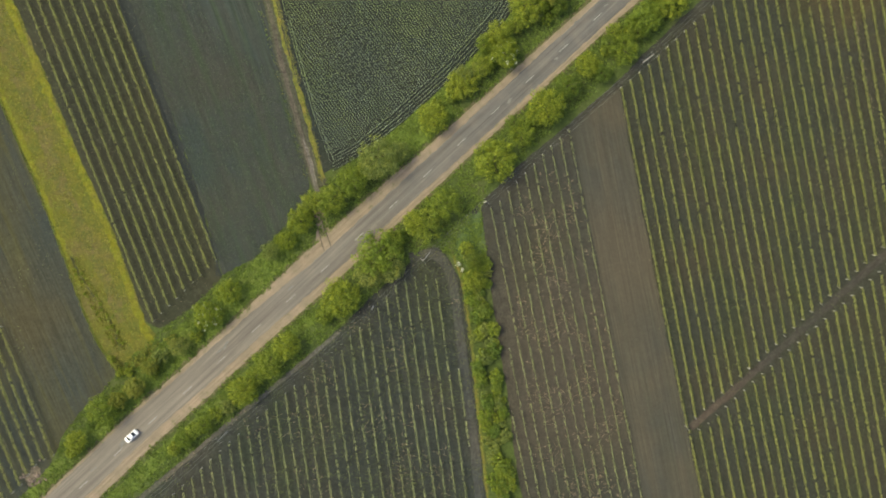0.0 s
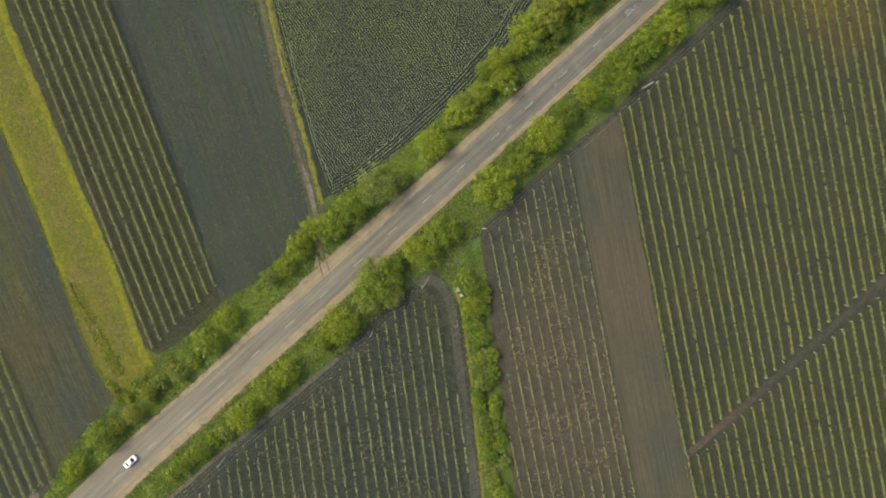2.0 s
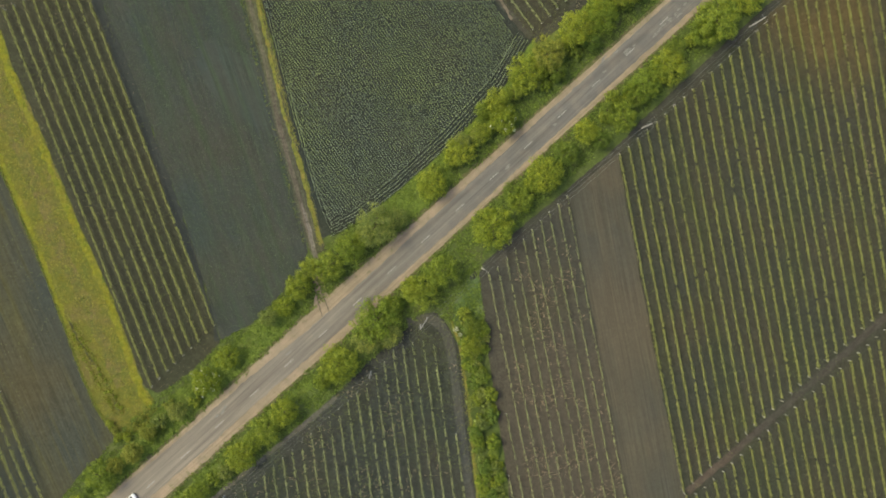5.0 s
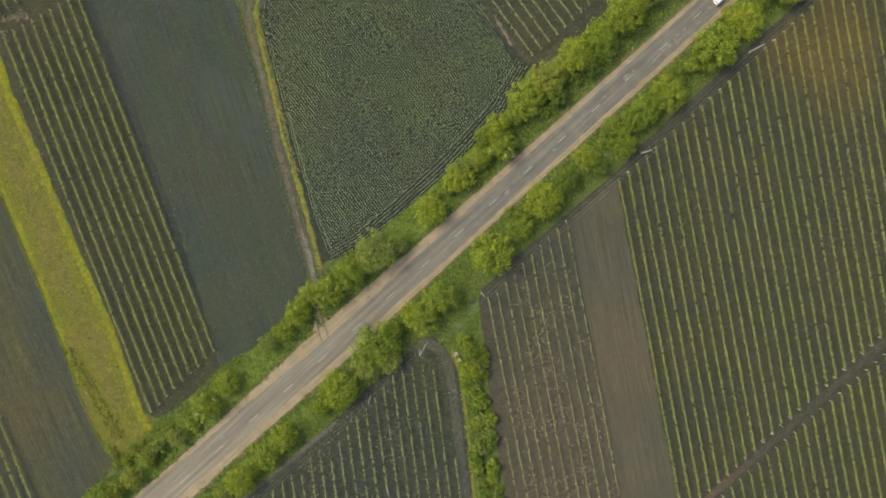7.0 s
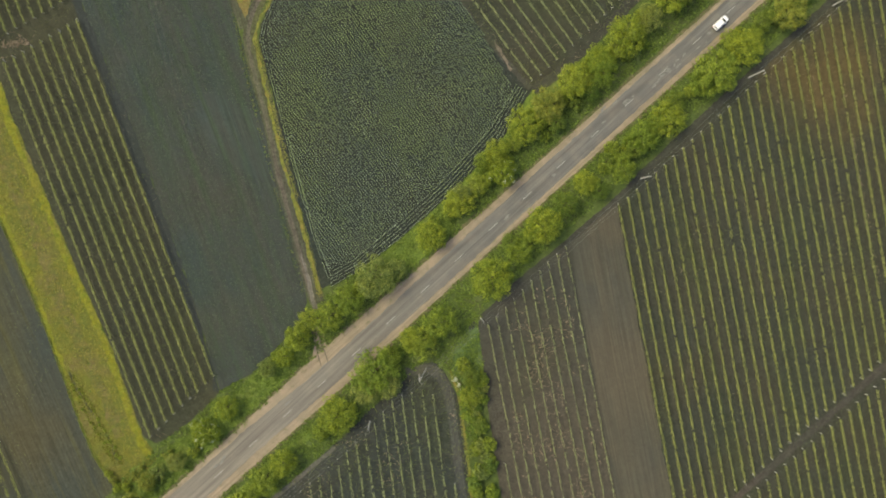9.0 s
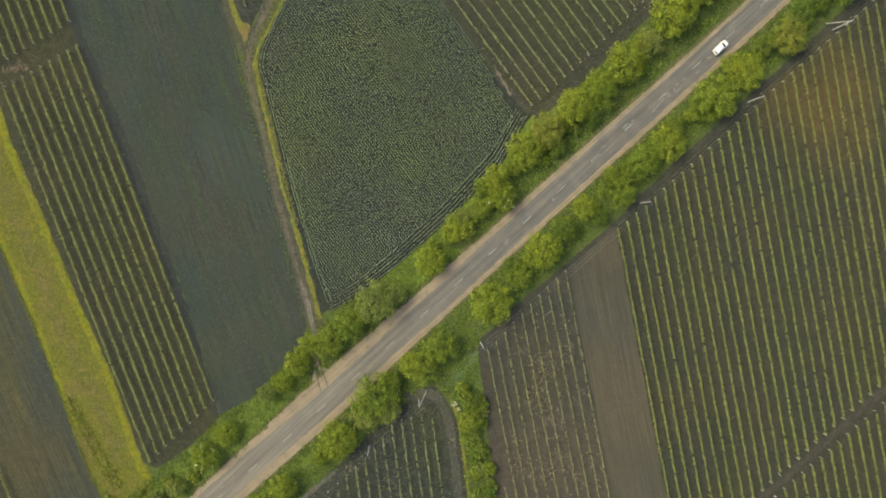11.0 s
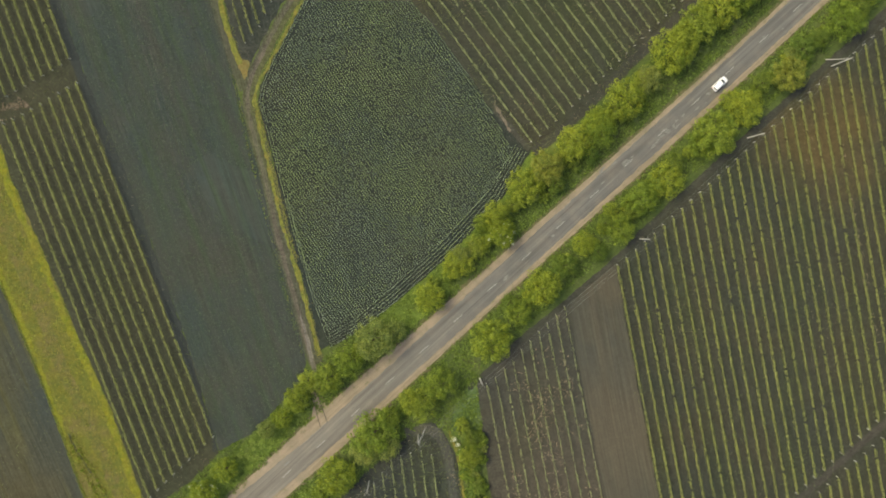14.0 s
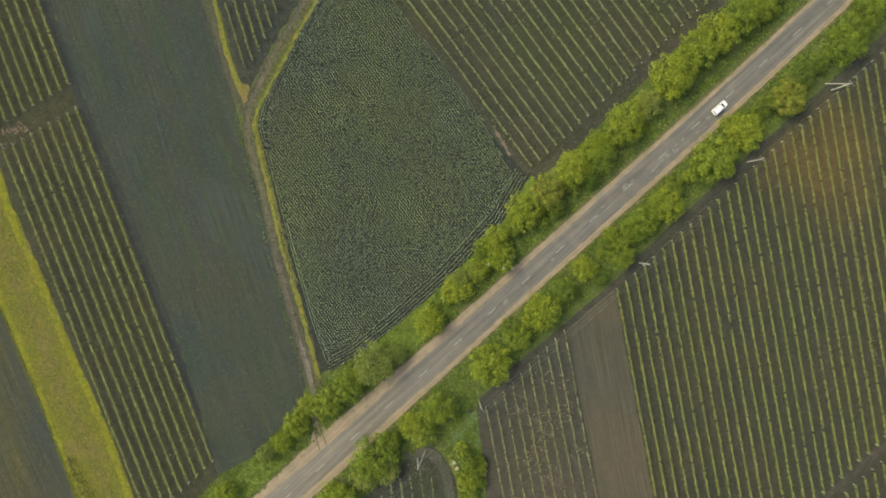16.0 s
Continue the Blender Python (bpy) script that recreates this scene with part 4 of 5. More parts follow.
WEDGE = [(-45.0, 92.6), (-43.0, 94.0), (-39.6, 98.1), (-36.9, 103.7), (-34.3, 110.4), (-24.0, 132.0), (-57.0, 132.0), (-47.4, 98.0)]
rows_in(WEDGE, 17.0, -13.84, 2.35, 0, 9, group="rows of the wedge vineyard", label="short row of green vines between two tracks", full=0.95, leaves=21, gaps=0.03)


# ---- things: trees ----
def crown_mesh(name, radius, height, leaf, puffs, per, mat, blossom=0.0, low=0.30):
    """A crown of leafy puffs on an uneven dome, with gaps between them and a thin filling below."""
    cs, ns = [], []
    seed = float(rng.uniform(0, 50))
    for i in range(puffs):
        if rng.random() < 0.08:
            continue
        a = 2.4 * i + rng.uniform(-0.5, 0.5)
        r = math.sqrt((i + 0.4) / puffs)
        rim = 1.0 + 0.20 * noise.noise(Vector((math.cos(a) * 1.4, math.sin(a) * 1.4, seed)))
        puff = radius * rng.uniform(0.12, 0.20) * (4.4 / radius) ** 0.25
        rr = r * (radius * rim - puff * 0.7) * rng.uniform(0.93, 1.04)
        x, y = rr * math.cos(a), rr * math.sin(a)
        swell = 1.0 + 0.28 * noise.noise(Vector((x / radius * 2.6, y / radius * 2.6, seed + 7)))
        z = height * (low + (0.88 - low) * math.sqrt(max(0.0, 1 - (0.94 * r) ** 2)) * swell * rng.uniform(0.84, 1.06)) - puff * 0.4
        k = max(4, rng.poisson(per * (puff / (0.165 * radius)) ** 2))
        u = rng.normal(0, 1, (k, 3))
        u[:, 2] = np.abs(u[:, 2]) - 0.35
        u /= np.linalg.norm(u, axis=1)[:, None]
        cs.append(np.array([x, y, z]) + u * puff * rng.uniform(0.62, 1.12, (k, 1)) * np.array([1, 1, 0.9]))
        ns.append(u + np.array([0, 0, 0.35]))
    fill = puffs * per // 7
    a, r = rng.uniform(0, 2 * math.pi, fill), radius * 0.78 * np.sqrt(rng.random(fill))
    cs.append(np.stack([r * np.cos(a), r * np.sin(a), height * rng.uniform(low * 0.5, 0.42, fill)], 1))
    ns.append(np.tile([0, 0, 1.0], (fill, 1)))
    cs, ns = np.concatenate(cs), np.concatenate(ns)
    verts, faces = cards(cs, ns, leaf, 0.35)
    index = np.zeros(len(faces), int)
    if blossom:
        spray = np.array([noise.noise(Vector(c) * 0.9 + Vector((seed, 0, 0))) for c in cs])
        index = ((spray > np.quantile(spray, 1 - min(1.0, blossom * 1.6))) & (rng.random(len(cs)) < 0.65)).astype(int)
    return mesh_from(name, verts, faces, [mat, M_BLOSSOM], index)


def trunk_mesh(name, radius, height):
    pieces = [tube([(0, 0, -0.15), (0.04, 0.02, height * 0.2), (0.0, 0.06, height * 0.45), (0.1, 0.0, height * 0.7)], [0.045 * radius + 0.05, 0.035 * radius + 0.04, 0.03 * radius + 0.03, 0.03], 8)]
    for k in range(5):
        a = 1.3 * k + rng.uniform(0, 0.5)
        z0 = height * (0.22 + 0.07 * k)
        pieces.append(tube([(0, 0, z0), (math.cos(a) * radius * 0.3, math.sin(a) * radius * 0.3, z0 + height * 0.16), (math.cos(a) * radius * 0.6, math.sin(a) * radius * 0.6, z0 + height * 0.26)],
                           [0.02 * radius + 0.03, 0.015 * radius + 0.02, 0.015], 6))
    v, f = join(pieces)
    return mesh_from(name, v, f, [M_BARK], smooth=True)


def build_tree(radius, height, mat, puffs, per, leaf=0.19, blossom=0.0, low=0.30):
    """A pattern tree, set at its first place and copied to the others."""
    ob = thing("bush" if radius < 2.5 else "tree", pose(0, 0, 0), "", "tree")
    part("trunk", trunk_mesh("trunk", radius, height), ob)
    part("crown", crown_mesh("crown", radius, height, leaf, puffs, per, mat, blossom, low), ob)
    ob["size"] = radius
    return ob


# two or three patterns of each look as trees, and lower ones as bushes
LOOKS = {
    "bright": (M_LEAF, "broad yellow-green broadleaf tree in full leaf", 0.165, 0.0),
    "green": (M_LEAF_MID, "fresh green roadside tree with dense crown", 0.165, 0.0),
    "pale": (M_LEAF_PALE, "pale grey-green feathery roadside tree", 0.15, 0.0),
    "dark": (M_LEAF_DARK, "dark green bushy tree in the roadside strip", 0.165, 0.0),
    "olive": (M_LEAF_OLIVE, "olive-brown tinged broadleaf tree in young leaf", 0.18, 0.0),
    "white": (M_LEAF, "green roadside tree dotted with white blossom", 0.18, 0.05),
    "blossom": (M_LEAF_PALE, "shrub covered in white blossom", 0.18, 0.45),
}
TREES = {k: [(build_tree(4.4, h, m, n, per, leaf, white), label) for h, n, per in ((6.6, 76, 46), (6.0, 64, 54), (6.3, 88, 40))[:3 if k in ("bright", "green") else 1]]
         for k, (m, label, leaf, white) in LOOKS.items() if k != "blossom"}
BUSHES = {k: [(build_tree(1.9, h, m, n, per, 0.155, white, 0.2), label) for h, n, per in ((2.6, 26, 28), (2.2, 20, 34))[:1 if k in ("olive", "white", "blossom") else 2]]
          for k, (m, label, leaf, white) in LOOKS.items()}
made = {}


def plant(x, y, r, kind, group="roadside trees", z=0.0):
    low = r < 2.4
    options = (BUSHES if low else TREES)[kind]
    ob, label = options[int(rng.integers(len(options)))]
    s = r / ob["size"]
    m = pose(x, y, z, 0, 0, float(rng.uniform(0, 360))) @ Matrix.Diagonal((s, s, (0.93 * s ** 0.75 if not low else s if r > 1.0 else s * 0.75) * float(rng.uniform(0.9, 1.1)), 1))
    if ob.name not in made:
        made[ob.name] = ob
        ob.matrix_basis = m
        t = ob
    else:
        t = copy_thing(ob, m)
        t.scale = m.to_scale()
    return tagged(t, ("low bushy " if low else "") + (label.replace(" tree", " shrub") if low else label), "bush" if low else "tree", group)


WEST_SOUTH = [(-87.1, -54.0, 3.1, "bright"), (-88.6, -56.7, 2.1, "bright"), (-80.3, -46.1, 4.4, "green"), (-76.5, -43.4, 2.5, "olive"), (-72.3, -40.2, 3.0, "olive"),
              (-68.4, -34.6, 2.6, "olive"), (-65.6, -32.0, 2.3, "pale"), (-61.0, -29.6, 2.8, "pale"), (-63.2, -28.4, 1.8, "olive"), (-56.9, -27.0, 1.9, "green"), (-53.4, -21.6, 4.0, "white"), (-48.2, -15.6, 3.6, "bright"),
              (-37.6, -5.2, 2.7, "pale"), (-33.6, -2.5, 2.9, "bright"), (-30.1, 2.5, 3.8, "bright"), (-27.3, 7.0, 3.4, "green")]
WEST_MID = [(-22.2, 7.8, 4.5, "green"), (-16.5, 12.8, 4.5, "green"), (-13.6, 15.0, 2.7, "green"), (-9.8, 18.4, 6.0, "pale"), (-4.4, 20.2, 3.1, "pale"), (4.4, 28.9, 4.5, "bright"),
              (11.3, 37.5, 4.2, "bright"), (16.8, 42.3, 3.3, "green"), (22.8, 45.5, 3.9, "white"), (21.1, 50.5, 3.8, "bright"), (17.5, 48.4, 2.7, "green"), (28.1, 58.0, 5.1, "bright"),
              (34.2, 62.8, 4.9, "olive"), (36.9, 58.8, 2.7, "dark"), (41.0, 69.3, 5.1, "bright"), (45.5, 66.4, 2.7, "dark"), (47.9, 72.4, 4.8, "green")]
WEST_NORTH = [(47.3, 74.4, 4.4, "bright"), (54.0, 80.5, 5.8, "bright"), (60.5, 85.7, 4.1, "pale"), (66.2, 92.5, 6.5, "bright"), (69.6, 95.9, 4.8, "green"),
              (72.9, 100.0, 5.8, "green"), (78.4, 104.2, 5.8, "bright"), (83.8, 108.3, 5.8, "green"), (88.6, 111.1, 5.1, "bright"), (91.4, 115.4, 4.8, "green"), (96.9, 120.0, 4.8, "bright"),
              (102.7, 125.9, 4.8, "green")]
EAST_SOUTH = [(-62.8, -56.6, 2.0, "green"), (-60.1, -53.9, 2.5, "green"), (-57.8, -51.9, 2.3, "green"), (-55.0, -50.2, 2.5, "green"),
              (-52.1, -47.3, 2.1, "green"), (-49.0, -45.5, 2.3, "pale"), (-44.5, -41.0, 4.2, "bright"), (-41.7, -37.6, 2.7, "green"), (-38.1, -34.3, 4.2, "green"), (-33.3, -29.6, 4.0, "bright"),
              (-23.9, -21.9, 2.7, "green"), (-19.5, -17.4, 5.6, "bright"), (-12.4, -11.1, 4.1, "pale"), (-10.0, -5.9, 6.5, "green"), (-6.9, -9.7, 4.1, "pale"), (-6.3, -2.4, 3.4, "green")]
EAST_MID = [(1.8, 1.6, 4.9, "green"), (-0.9, 2.3, 3.1, "bright"), (6.9, 6.7, 4.7, "green"), (20.1, 18.3, 6.3, "bright"), (27.4, 25.2, 4.0, "green"), (25.2, 27.4, 2.7, "dark"),
              (33.2, 31.5, 5.3, "bright"), (30.7, 29.9, 3.1, "green"), (39.4, 37.6, 3.6, "dark"), (44.2, 43.2, 3.6, "bright"), (48.3, 41.0, 2.7, "dark"), (53.7, 46.9, 4.2, "green"),
              (51.3, 52.0, 2.5, "green"), (50.0, 48.6, 2.5, "dark"), (59.1, 54.8, 4.7, "green"), (57.5, 52.1, 2.7, "dark"), (65.9, 59.7, 5.1, "bright"), (62.7, 58.3, 3.4, "green"),
              (67.6, 64.5, 3.1, "dark")]
EAST_NORTH = [(77.7, 71.7, 6.7, "green"), (74.9, 69.0, 4.1, "green"), (85.5, 78.6, 5.3, "bright"), (82.1, 80.7, 3.1, "green"), (90.5, 85.3, 2.9, "dark"),
              (97.2, 87.3, 5.1, "olive"), (101.0, 94.2, 3.8, "dark"), (98.8, 92.7, 2.7, "pale"), (105.7, 97.2, 2.9, "dark"), (111.8, 101.8, 5.8, "green"), (114.5, 105.5, 4.8, "dark"),
              (117.9, 111.0, 5.1, "green"), (124.0, 116.2, 4.3, "green"), (129.8, 123.6, 4.6, "bright")]
for grove in (WEST_SOUTH, WEST_MID, WEST_NORTH, EAST_SOUTH, EAST_MID, EAST_NORTH):
    for x, y, r, kind in grove:
        plant(x, y, r, kind)

# lower trees filling the row on the field side
for i in range(26):
    s = (i + float(rng.random()) * 0.8) / 26
    x, y, r = 3.0 + 60.0 * s, 30.2 + 57.5 * s, float(rng.uniform(1.7, 2.9))
    plant(x + float(rng.normal(0, 0.9)), y + float(rng.normal(0, 0.9)), r, ["bright", "green", "green", "pale"][int(rng.integers(4))])
for i in range(22):
    s = (i + float(rng.random()) * 0.8) / 22
    plant(25.0 + 86.0 * s + float(rng.normal(0, 0.8)), 25.2 + 76.5 * s + float(rng.normal(0, 0.8)), float(rng.uniform(1.6, 2.6)), ["dark", "green", "green"][int(rng.integers(3))])

for x, y, r in ((10.9, -8.7, 0.95), (11.9, -10.2, 0.7), (12.6, -11.6, 0.5)):
    plant(x, y, r, "blossom", "white flowering shrubs")

for x, y, r, kind in ((15.0, -7.6, 2.6, "dark"), (14.8, -12.8, 3.2, "green"), (12.9, -4.6, 2.2, "green")):
    plant(x, y, r, kind, "bushes of the hedge")

# the hedge beside the south track
HEDGE = [(15.6, -7.5), (16.6, -14.0), (17.3, -22.3), (19.0, -34.2), (20.8, -46.1), (21.9, -58.1), (23.5, -68.6), (26.5, -84.0), (30.0, -100.0)]
for i in range(136):
    s = i / 135 * (len(HEDGE) - 1.001)
    a, b = np.array(HEDGE[int(s)]), np.array(HEDGE[int(s) + 1])
    p = a + (b - a) * (s % 1) + np.array((float(rng.uniform(-3.1, 2.9)), float(rng.normal(0, 0.5))))
    plant(p[0] - 0.2, p[1], float(rng.uniform(1.1, 2.3)), ["green", "dark", "green", "green", "pale", "pale", "dark"][int(rng.integers(7))], "bushes of the hedge")

# undergrowth below the roadside trees
for side, keep in ((1, 34), (-1, 46)):
    for i in range(keep):
        x = -92 + 205 * (i + float(rng.random())) / keep
        y = road_point(x)
        off = float(rng.uniform(7.2, 11.0)) if side > 0 else float(rng.uniform(7.6, 10.5))
        px, py = x - side * off * 0.68, y + side * off * 0.73
        if side > 0 and (px < -88 or -30.5 < px < -23.5 or -50 < px < -33 or -9 < px < 9):
            continue
        if side < 0 and (3.0 < px < 32.0 or px < -24):
            continue
        plant(px, py, float(rng.uniform(1.1, 1.9)), "dark" if rng.random() < 0.6 else "green", "undergrowth bushes")
for x, y, r in ((-78.6, -33.0, 1.2), (-77.4, -34.6, 1.1), (-76.4, -36.6, 1.3), (-74.2, -36.4, 1.4), (-72.0, -33.6, 1.1), (-70.4, -31.4, 0.9)):
    plant(x, y, r, "olive" if r < 1.2 else "bright", "bushes on the meadow strip")
for i in range(22):
    s = (i + float(rng.random())) / 22
    side = 1 if i % 2 else -1
    plant(-87.6 + 11.4 * s + side * float(rng.uniform(0.5, 1.3)), -9.0 - 21.8 * s + float(rng.normal(0, 0.4)), float(rng.uniform(0.25, 0.5)) + 0.2 * s, "bright", "tussocky bushes along the ditch")
for ob, _ in sum([*TREES.values(), *BUSHES.values()], []):
    if ob.name not in made:
        for o in (*ob.children_recursive, ob):
            bpy.data.objects.remove(o)


# ---- stuff: crops, grass, weeds ----
def scatter(poly, count):
    p = np.asarray(poly, float)
    lo, hi = p.min(0), p.max(0)
    q = rng.uniform(lo, hi, (count, 2))
    return q[inside(q, poly)]


def stuff(name, verts, faces, mats, label, category, index=None):
    return tagged(new(name, mesh_from(name, verts, faces, mats, index)), label, category, "", "stuff")


# potato plants on ridges 0.66 m apart, with headland rows along the track and the road
d, nrm = np.array((0.60, -0.80)), np.array((0.80, 0.60))
field = bpy.data.objects["field_potato"]
HEAD = [(-38.5, 79.0), (-37.7, 83.0), (-35.0, 89.2), (-25.0, 108.6), (-12.4, 130.5), (-18.0, 130.5), (-2.8, 107.6), (6.8, 96.9), (17.2, 82.5), (26.4, 66.2),
        (19.0, 55.2), (6.8, 42.6), (-5.8, 30.8), (-15.6, 22.6), (-22.4, 19.4), (-25.5, 28.2), (-31.2, 48.0), (-34.6, 64.0)]
ROWS_P = []
for i in range(-66, 210):
    p = np.array((-24.0, 16.0)) + nrm * 0.66 * i
    ROWS_P += [[p + d * (a + 0.3), p + d * (b - 0.3)] for a, b in clip_line(p, d, HEAD) if b - a > 2]
for k in range(2):
    o = 0.62 * k + 0.3
    ROWS_P.append([np.array(q) for q in ((-22.6 + o, 17.6 + o * 1.2), (-26.2 + o, 27.8), (-31.8 + o, 47.6), (-35.8 + o, 63.6), (-39.9 + o, 79.0), (-39.2 + o, 83.0), (-36.4 + o, 89.5), (-26.2 + o, 109.0), (-13.9 + o, 131.0))])
for k in range(-2, 3):
    o = 0.7 * k + 0.3
    ROWS_P.append([np.array(q) for q in ((-21.6, 17.2 + 1.3 * o), (-15.2 - 0.4 * o, 20.8 + o), (-5.0 - 0.6 * o, 29.0 + o), (8.4 - 0.7 * o, 41.4 + o), (21.4 - 0.8 * o, 55.6 + o), (28.2 - o, 67.6 + 0.6 * o))])
spots = []
for row in ROWS_P:
    rv, rf = [], []
    for a, b in zip(row, row[1:]):
        e = (b - a) / np.linalg.norm(b - a)
        t = np.arange(0, np.linalg.norm(b - a), 0.52)
        t = t + rng.uniform(-0.05, 0.05, len(t))
        t = t[rng.random(len(t)) > 0.03]
        spots.append(a + np.outer(t, e) + rng.normal(0, 0.04, (len(t), 2)))
    for k, q in enumerate(row):
        e = row[min(k + 1, len(row) - 1)] - row[max(k - 1, 0)]
        e = np.array((-e[1], e[0])) / np.linalg.norm(e)
        rv += [(*(q + e * off), z) for off, z in ((0.26, 0.032), (0.07, 0.15), (-0.07, 0.15), (-0.26, 0.032))]
    rf = [[4 * k + j, 4 * k + j + 1, 4 * k + j + 5, 4 * k + j + 4] for k in range(len(row) - 1) for j in range(3)]
    part("soil_ridge", mesh_from("soil_ridge", rv, rf, [M_POTATO_SOIL]), field)
spots = np.concatenate(spots)
grow = np.array([0.85 + 0.8 * noise.noise(Vector((x * 0.045, y * 0.045, 1.0))) + 0.3 * noise.noise(Vector((x * 0.3, y * 0.3, 5.0))) for x, y in spots])
reps = np.clip(np.round(6.2 * np.clip(grow, 0.75, 1.35) + rng.normal(0, 0.8, len(grow))), 2, 10).astype(int)
idx = np.repeat(np.arange(len(spots)), reps)
c = np.column_stack([spots[idx] + rng.normal(0, 0.045, (len(idx), 2)), 0.20 + 0.12 * rng.random(len(idx))])
verts, faces = cards(c, np.tile([0, 0, 1.0], (len(c), 1)), 0.115, 0.4)
lush = np.hypot(spots[:, 0] + 4.0, spots[:, 1] - 80.0) / 34.0
pale = (0.12 + 0.42 * lush[idx] - 0.6 * (grow[idx] - 0.75) + rng.normal(0, 0.25, len(idx)) > 0.5).astype(int)
stuff("potato_plants", verts, faces, [M_POTATO, M_POTATO_PALE], "rows of small green potato plants on ridges", "crop plants", pale)


def tufts(name, spots, height, width, mats, label, category, mix=0.0, blades=3, reach=1.6):
    """Grass tufts: leaning blades from each spot, thicker in some places than in others."""
    thick = np.array([noise.noise(Vector((x * 0.35, y * 0.35, 2.0))) for x, y in spots])
    spots = spots[rng.random(len(spots)) < 0.62 + 0.9 * thick]
    n = len(spots) * blades
    at = np.repeat(spots, blades, 0) + rng.normal(0, width * 1.2, (n, 2))
    a = rng.uniform(0, 2 * math.pi, n)
    h = height * rng.uniform(0.5, 1.3, n)
    out = reach * h * rng.uniform(0.5, 1.2, n)
    base = np.column_stack([at, np.full(n, 0.03)])
    side = np.column_stack([-np.sin(a), np.cos(a), np.zeros(n)]) * (width * rng.uniform(0.6, 1.4, n))[:, None]
    tip = base + np.column_stack([np.cos(a) * out, np.sin(a) * out, h])
    midp = base * 0.45 + tip * 0.55 + np.column_stack([np.zeros(n), np.zeros(n), 0.12 * h])
    verts = np.stack([base - side * 0.5, base + side * 0.5, midp + side, tip, midp - side], 1).reshape(-1, 3)
    faces = np.arange(5 * n).reshape(n, 5)
    stuff(name, verts, faces, mats, label, category, (rng.random(n) < mix).astype(int))


def beside_road(count, near, far, x0, x1, side):
    x = rng.uniform(x0, x1, count)
    y = np.interp(x, [r[0] for r in ROAD], [r[1] for r in ROAD])
    off = rng.uniform(near, far, count)
    return np.column_stack([x - side * off * 0.68, y + side * off * 0.735])


HARD = [np.array(p) for p in (FIELD_STUBBLE, VINE_A, CROP, POTATO, VINE_NE, VINE_E, BARE, VINE_M, VINE_S)]


def off_fields(q):
    keep = np.ones(len(q), bool)
    for poly in HARD:
        keep &= ~inside(q, poly)
    return q[keep]


verge = np.concatenate([beside_road(24000, 5.0, 16.0, -105, 130, 1), beside_road(22000, 4.3, 14.0, -105, 135, -1), scatter([(4.0, -3.0), (16.0, 9.0), (19.5, 6.0), (19.0, -8.0), (11.0, -8.5)], 2600)])
y = np.interp(verge[:, 0], [r[0] for r in ROAD], [r[1] for r in ROAD])
across = (verge[:, 1] - y) * 0.735
edge = np.where(across > 0, np.interp(verge[:, 0], [r[0] for r in ROAD], [r[4] for r in ROAD]), np.interp(verge[:, 0], [r[0] for r in ROAD], [r[5] for r in ROAD]))
verge = verge[(np.abs(across) > edge + rng.normal(0.1, 0.35, len(verge)))]
tufts("verge_grass", off_fields(verge), 0.26, 0.12, [M_BLADE_DARK, M_BLADE], "tall green grass along the road verges", "grass", 0.5)
creep = []
for r0, r1 in zip(ROAD[1:-1], ROAD[2:-1]):
    k = int(9 * math.hypot(r1[0] - r0[0], r1[1] - r0[1]))
    u = rng.random(k)
    mid = np.column_stack([r0[0] + (r1[0] - r0[0]) * u, r0[1] + (r1[1] - r0[1]) * u])
    on_left = rng.random(k) < 0.5
    off = np.where(on_left, r0[4] + (r1[4] - r0[4]) * u, -(r0[5] + (r1[5] - r0[5]) * u)) + rng.normal(0, 0.28, k)
    creep.append(mid + off[:, None] * np.array((-0.68, 0.735)))
tufts("shoulder_grass", np.concatenate(creep), 0.08, 0.07, [M_BLADE_DARK, M_BLADE_DRY], "thin grass creeping over the edge of the shoulder", "grass", 0.35)
tufts("meadow_grass", scatter(MEADOW, 26000), 0.07, 0.09, [M_BLADE_DRY, M_TUSSOCK], "yellow-green meadow grass with greener tufts", "grass", 0.2, reach=3.0)
ylines = [((-24.6, 13.4), (-27.2, 25.6)), ((-27.2, 25.6), (-33.0, 47.6)), ((-33.0, 47.6), (-37.4, 65.1)), ((-37.4, 65.1), (-40.9, 79.5)), ((-38.1, 87.2), (-27.2, 107.8)), ((-44.4, 88.5), (-51.2, 110.9)), ((12.4, -16.0), (15.8, -43.6)), ((15.8, -43.6), (18.5, -69.4))]
ys = np.concatenate([np.array(a) + np.outer(rng.random(600), np.subtract(b, a)) + rng.normal(0, 0.35, (600, 2)) for a, b in ylines])
tl = [(-28.6, 13.0), (-32.4, 27.1), (-36.2, 41.7), (-39.9, 56.3), (-42.4, 66.5), (-44.4, 75.2), (-45.2, 80.2), (-47.4, 88.0)]
ts = np.concatenate([np.array(a) + np.outer(rng.random(70), np.subtract(b, a)) + rng.normal(0, 0.22, (70, 2)) for a, b in zip(tl, tl[1:])])
tufts("margin_tufts", ts, 0.10, 0.09, [M_BLADE_DARK, M_BLADE_DRY], "sparse grass tufts between field and track", "grass", 0.3, reach=2.0)
tufts("border_grass", ys, 0.05, 0.08, [M_BLADE_DRY, M_BLADE], "yellow grass tufts along the track borders", "grass", 0.15, reach=2.5)


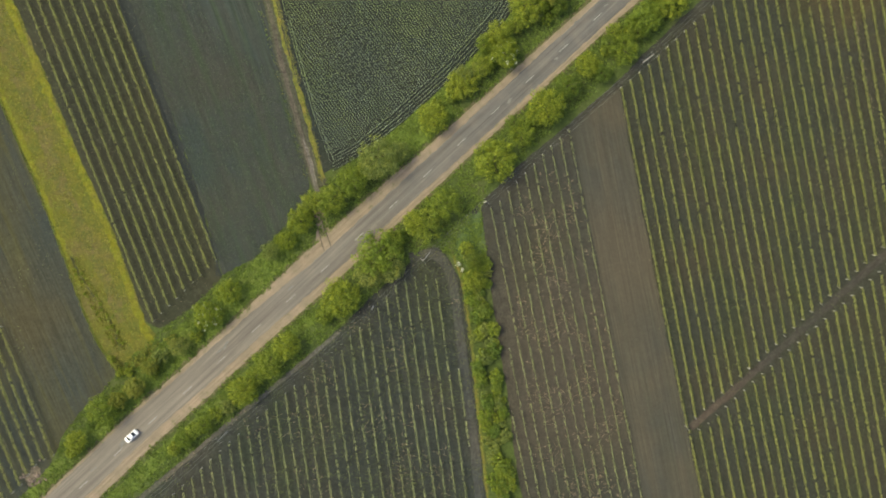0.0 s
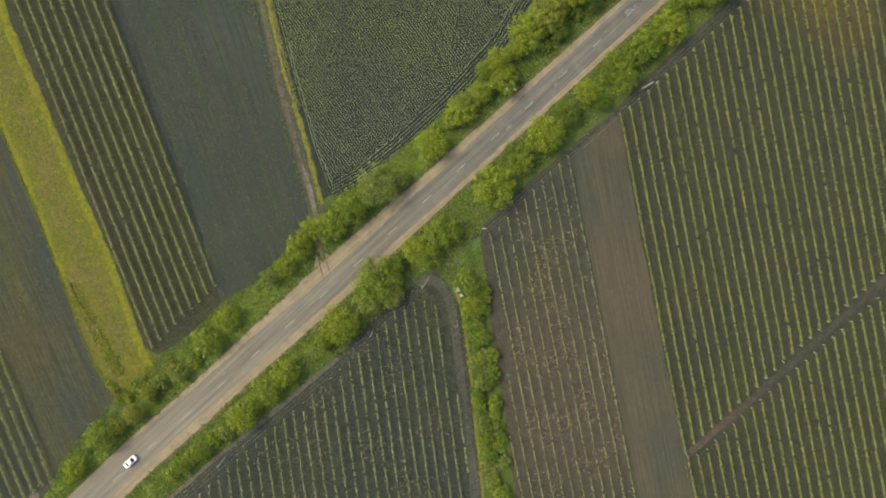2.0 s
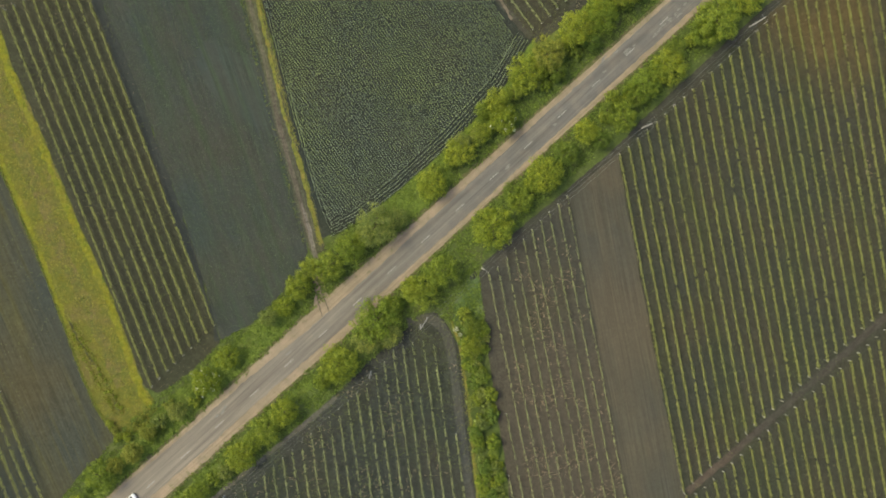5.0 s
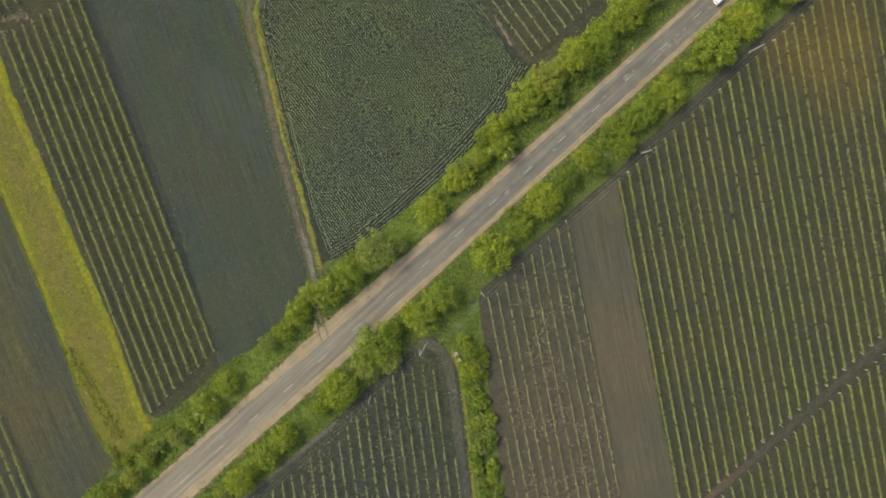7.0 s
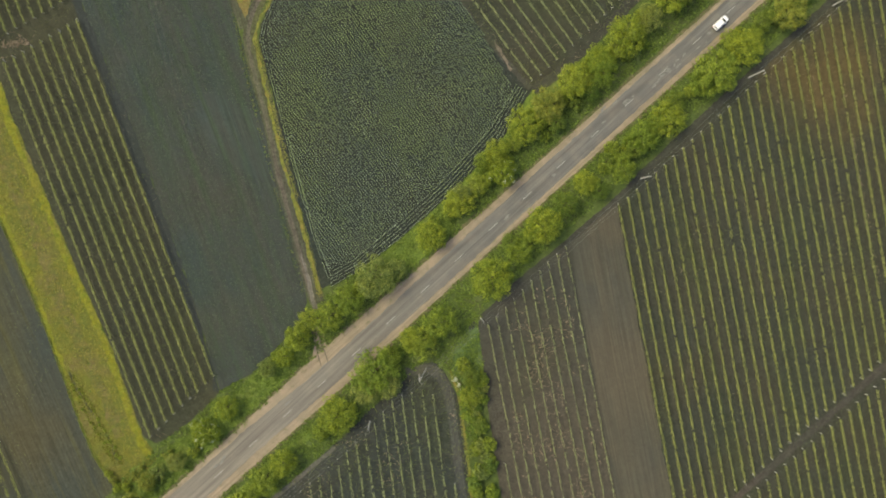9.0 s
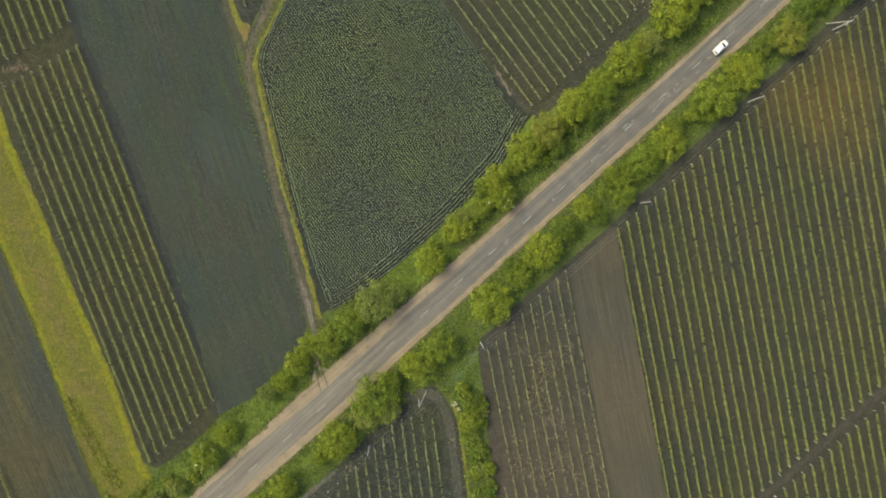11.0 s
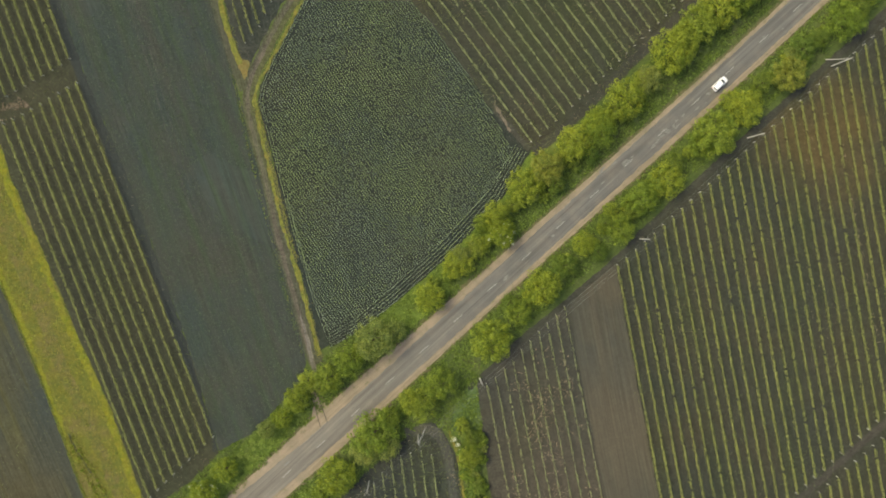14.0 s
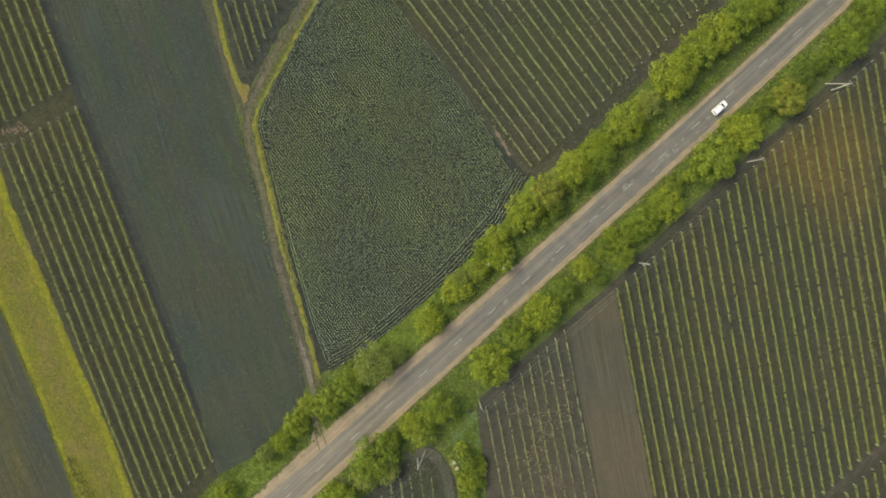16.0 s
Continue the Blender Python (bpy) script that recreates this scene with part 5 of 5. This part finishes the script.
def weeds(name, poly, count, mats, label, size, cell, level, seed):
    q = scatter(poly, count)
    w = np.array([noise.noise(Vector((x * cell, y * cell, seed))) for x, y in q])
    q = q[w > level]
    idx = np.repeat(np.arange(len(q)), 4)
    c = np.column_stack([q[idx] + rng.normal(0, size * 0.9, (len(idx), 2)), 0.08 + 0.12 * rng.random(len(idx))])
    verts, faces = cards(c, np.tile([0, 0, 1.0], (len(c), 1)), size, 0.5)
    stuff(name, verts, faces, mats, label, "weeds")


WEEDY = [(24.0, 2.0), (30.0, 14.0), (38.5, 24.0), (50.6, -27.0), (57.6, -62.0), (66.0, -110.0), (42.0, -110.0), (31.0, -60.0), (27.0, -25.0)]
weeds("dry_weeds", WEEDY, 9000, [M_WEED], "reddish dry weeds between sparse vines", 0.115, 0.10, 0.10, 2.0)
weeds("dry_clumps", WEEDY, 2200, [M_WEED], "thicker clumps of reddish dry weeds", 0.17, 0.16, 0.24, 2.6)
weeds("dry_weeds_south", VINE_S, 6500, [M_WEED], "dry brownish weeds among young vines", 0.13, 0.09, 0.14, 4.0)
weeds("green_weeds_south", VINE_S, 18000, [M_WEED_GREEN], "scattered yellow-green weeds among young vines", 0.10, 0.05, -0.15, 6.0)
weeds("green_weeds_east", VINE_E, 24000, [M_WEED_GREEN], "scattered small weeds in vineyard soil", 0.07, 0.06, 0.0, 8.0)
weeds("dry_weeds_east", VINE_E, 6000, [M_WEED], "patches of dry brown weeds in vineyard", 0.09, 0.05, 0.24, 9.0)
weeds("dry_weed_line", [(112.8, 74.0), (113.9, 74.0), (119.0, 48.0), (124.6, 22.0), (131.0, -6.0), (129.6, -6.0), (123.2, 22.0), (117.8, 48.0)], 2600, [M_WEED], "line of dry brown weeds between two vine rows", 0.13, 0.12, -0.02, 15.0)
weeds("dry_weed_corner", [(-105.0, 73.0), (-104.0, 78.0), (-100.4, 79.6), (-97.6, 77.6), (-99.6, 74.6)], 420, [M_WEED, M_WEED], "dry reddish weeds at the end of the vine rows", 0.15, 0.3, -0.1, 16.0)
weeds("dry_weeds_north", VINE_NE, 6000, [M_WEED], "reddish dry weeds in the north vineyard", 0.09, 0.07, 0.16, 17.0)
weeds("dry_weeds_west", VINE_A, 5000, [M_WEED], "scattered dry weeds in dark soil", 0.07, 0.08, 0.05, 12.0)
weeds("field_weeds_west", VINE_A, 14000, [M_WEED_GREEN], "scattered small weeds in dark soil", 0.08, 0.08, 0.0, 11.0)


def stone_mesh(name, seed):
    bm = bmesh.new()
    bmesh.ops.create_icosphere(bm, subdivisions=1, radius=0.3)
    for v in bm.verts:
        v.co *= 1 + 0.5 * noise.noise(v.co * 4 + Vector((seed, 0, 0)))
        v.co.z *= 0.6
    return bm_mesh(name, bm, M_STONE)


stones = [stone_mesh("stone", k * 3.7) for k in range(3)]
for i in range(26):
    ob = new("stone", stones[i % 3])
    k = float(rng.uniform(0.5, 1.6))
    ob.matrix_basis = pose(-98.9 + float(rng.normal(0, 1.7)), -63.2 + float(rng.normal(0, 1.5)), 0.1 * k, 0, 0, float(rng.uniform(0, 360))) @ Matrix.Diagonal((k, k, k, 1))
    tagged(ob, "reddish rubble stone at the field corner", "stone", "rubble stones")
weeds("field_weeds_north", VINE_NE, 24000, [M_WEED_GREEN], "scattered small weeds in the north vineyard", 0.08, 0.08, -0.05, 13.0)
weeds("meadow_tussocks", MEADOW, 3600, [M_TUSSOCK], "greener tussocks in the meadow strip", 0.12, 0.16, 0.02, 21.0)
weeds("meadow_clumps", MEADOW, 1500, [M_BLADE_DARK], "darker green clumps in the meadow strip", 0.16, 0.22, 0.22, 24.0)
weeds("meadow_dry_tussocks", MEADOW_DRY, 2600, [M_BLADE_DRY], "dry brown tussocks in the meadow strip", 0.15, 0.2, 0.05, 23.0)
weeds("crop_seedlings", CROP, 60000, [M_CROPLEAF], "thin young crop in drilled lines", 0.07, 0.03, -0.35, 27.0)
weeds("stubble_weeds", FIELD_STUBBLE, 12000, [M_WEED_GREEN], "yellowish weeds in the dark stubble field", 0.08, 0.06, 0.02, 31.0)
ditch_line = np.array((-88.4, -7.4)) + np.outer(rng.random(650), (12.2, -23.6))
ditch_line = ditch_line + np.outer(np.where(rng.random(650) < 0.5, 0.9, -0.9) + rng.normal(0, 0.35, 650), (0.89, 0.46))
tufts("ditch_grass", ditch_line, 0.18, 0.13, [M_BLADE_DRY, M_TUSSOCK], "rank yellow-green grass along the ditch", "grass", 0.25)
meadow_edge = np.concatenate([np.array(a) + np.outer(rng.random(700), np.subtract(b, a)) + rng.normal(0, 0.18, (700, 2)) for a, b in zip(MEADOW[10:], MEADOW[11:] + MEADOW[:1])])
tufts("meadow_edge_grass", meadow_edge, 0.08, 0.09, [M_BLADE_DRY, M_BLADE], "taller yellow-green grass along the meadow's edge", "grass", 0.5)
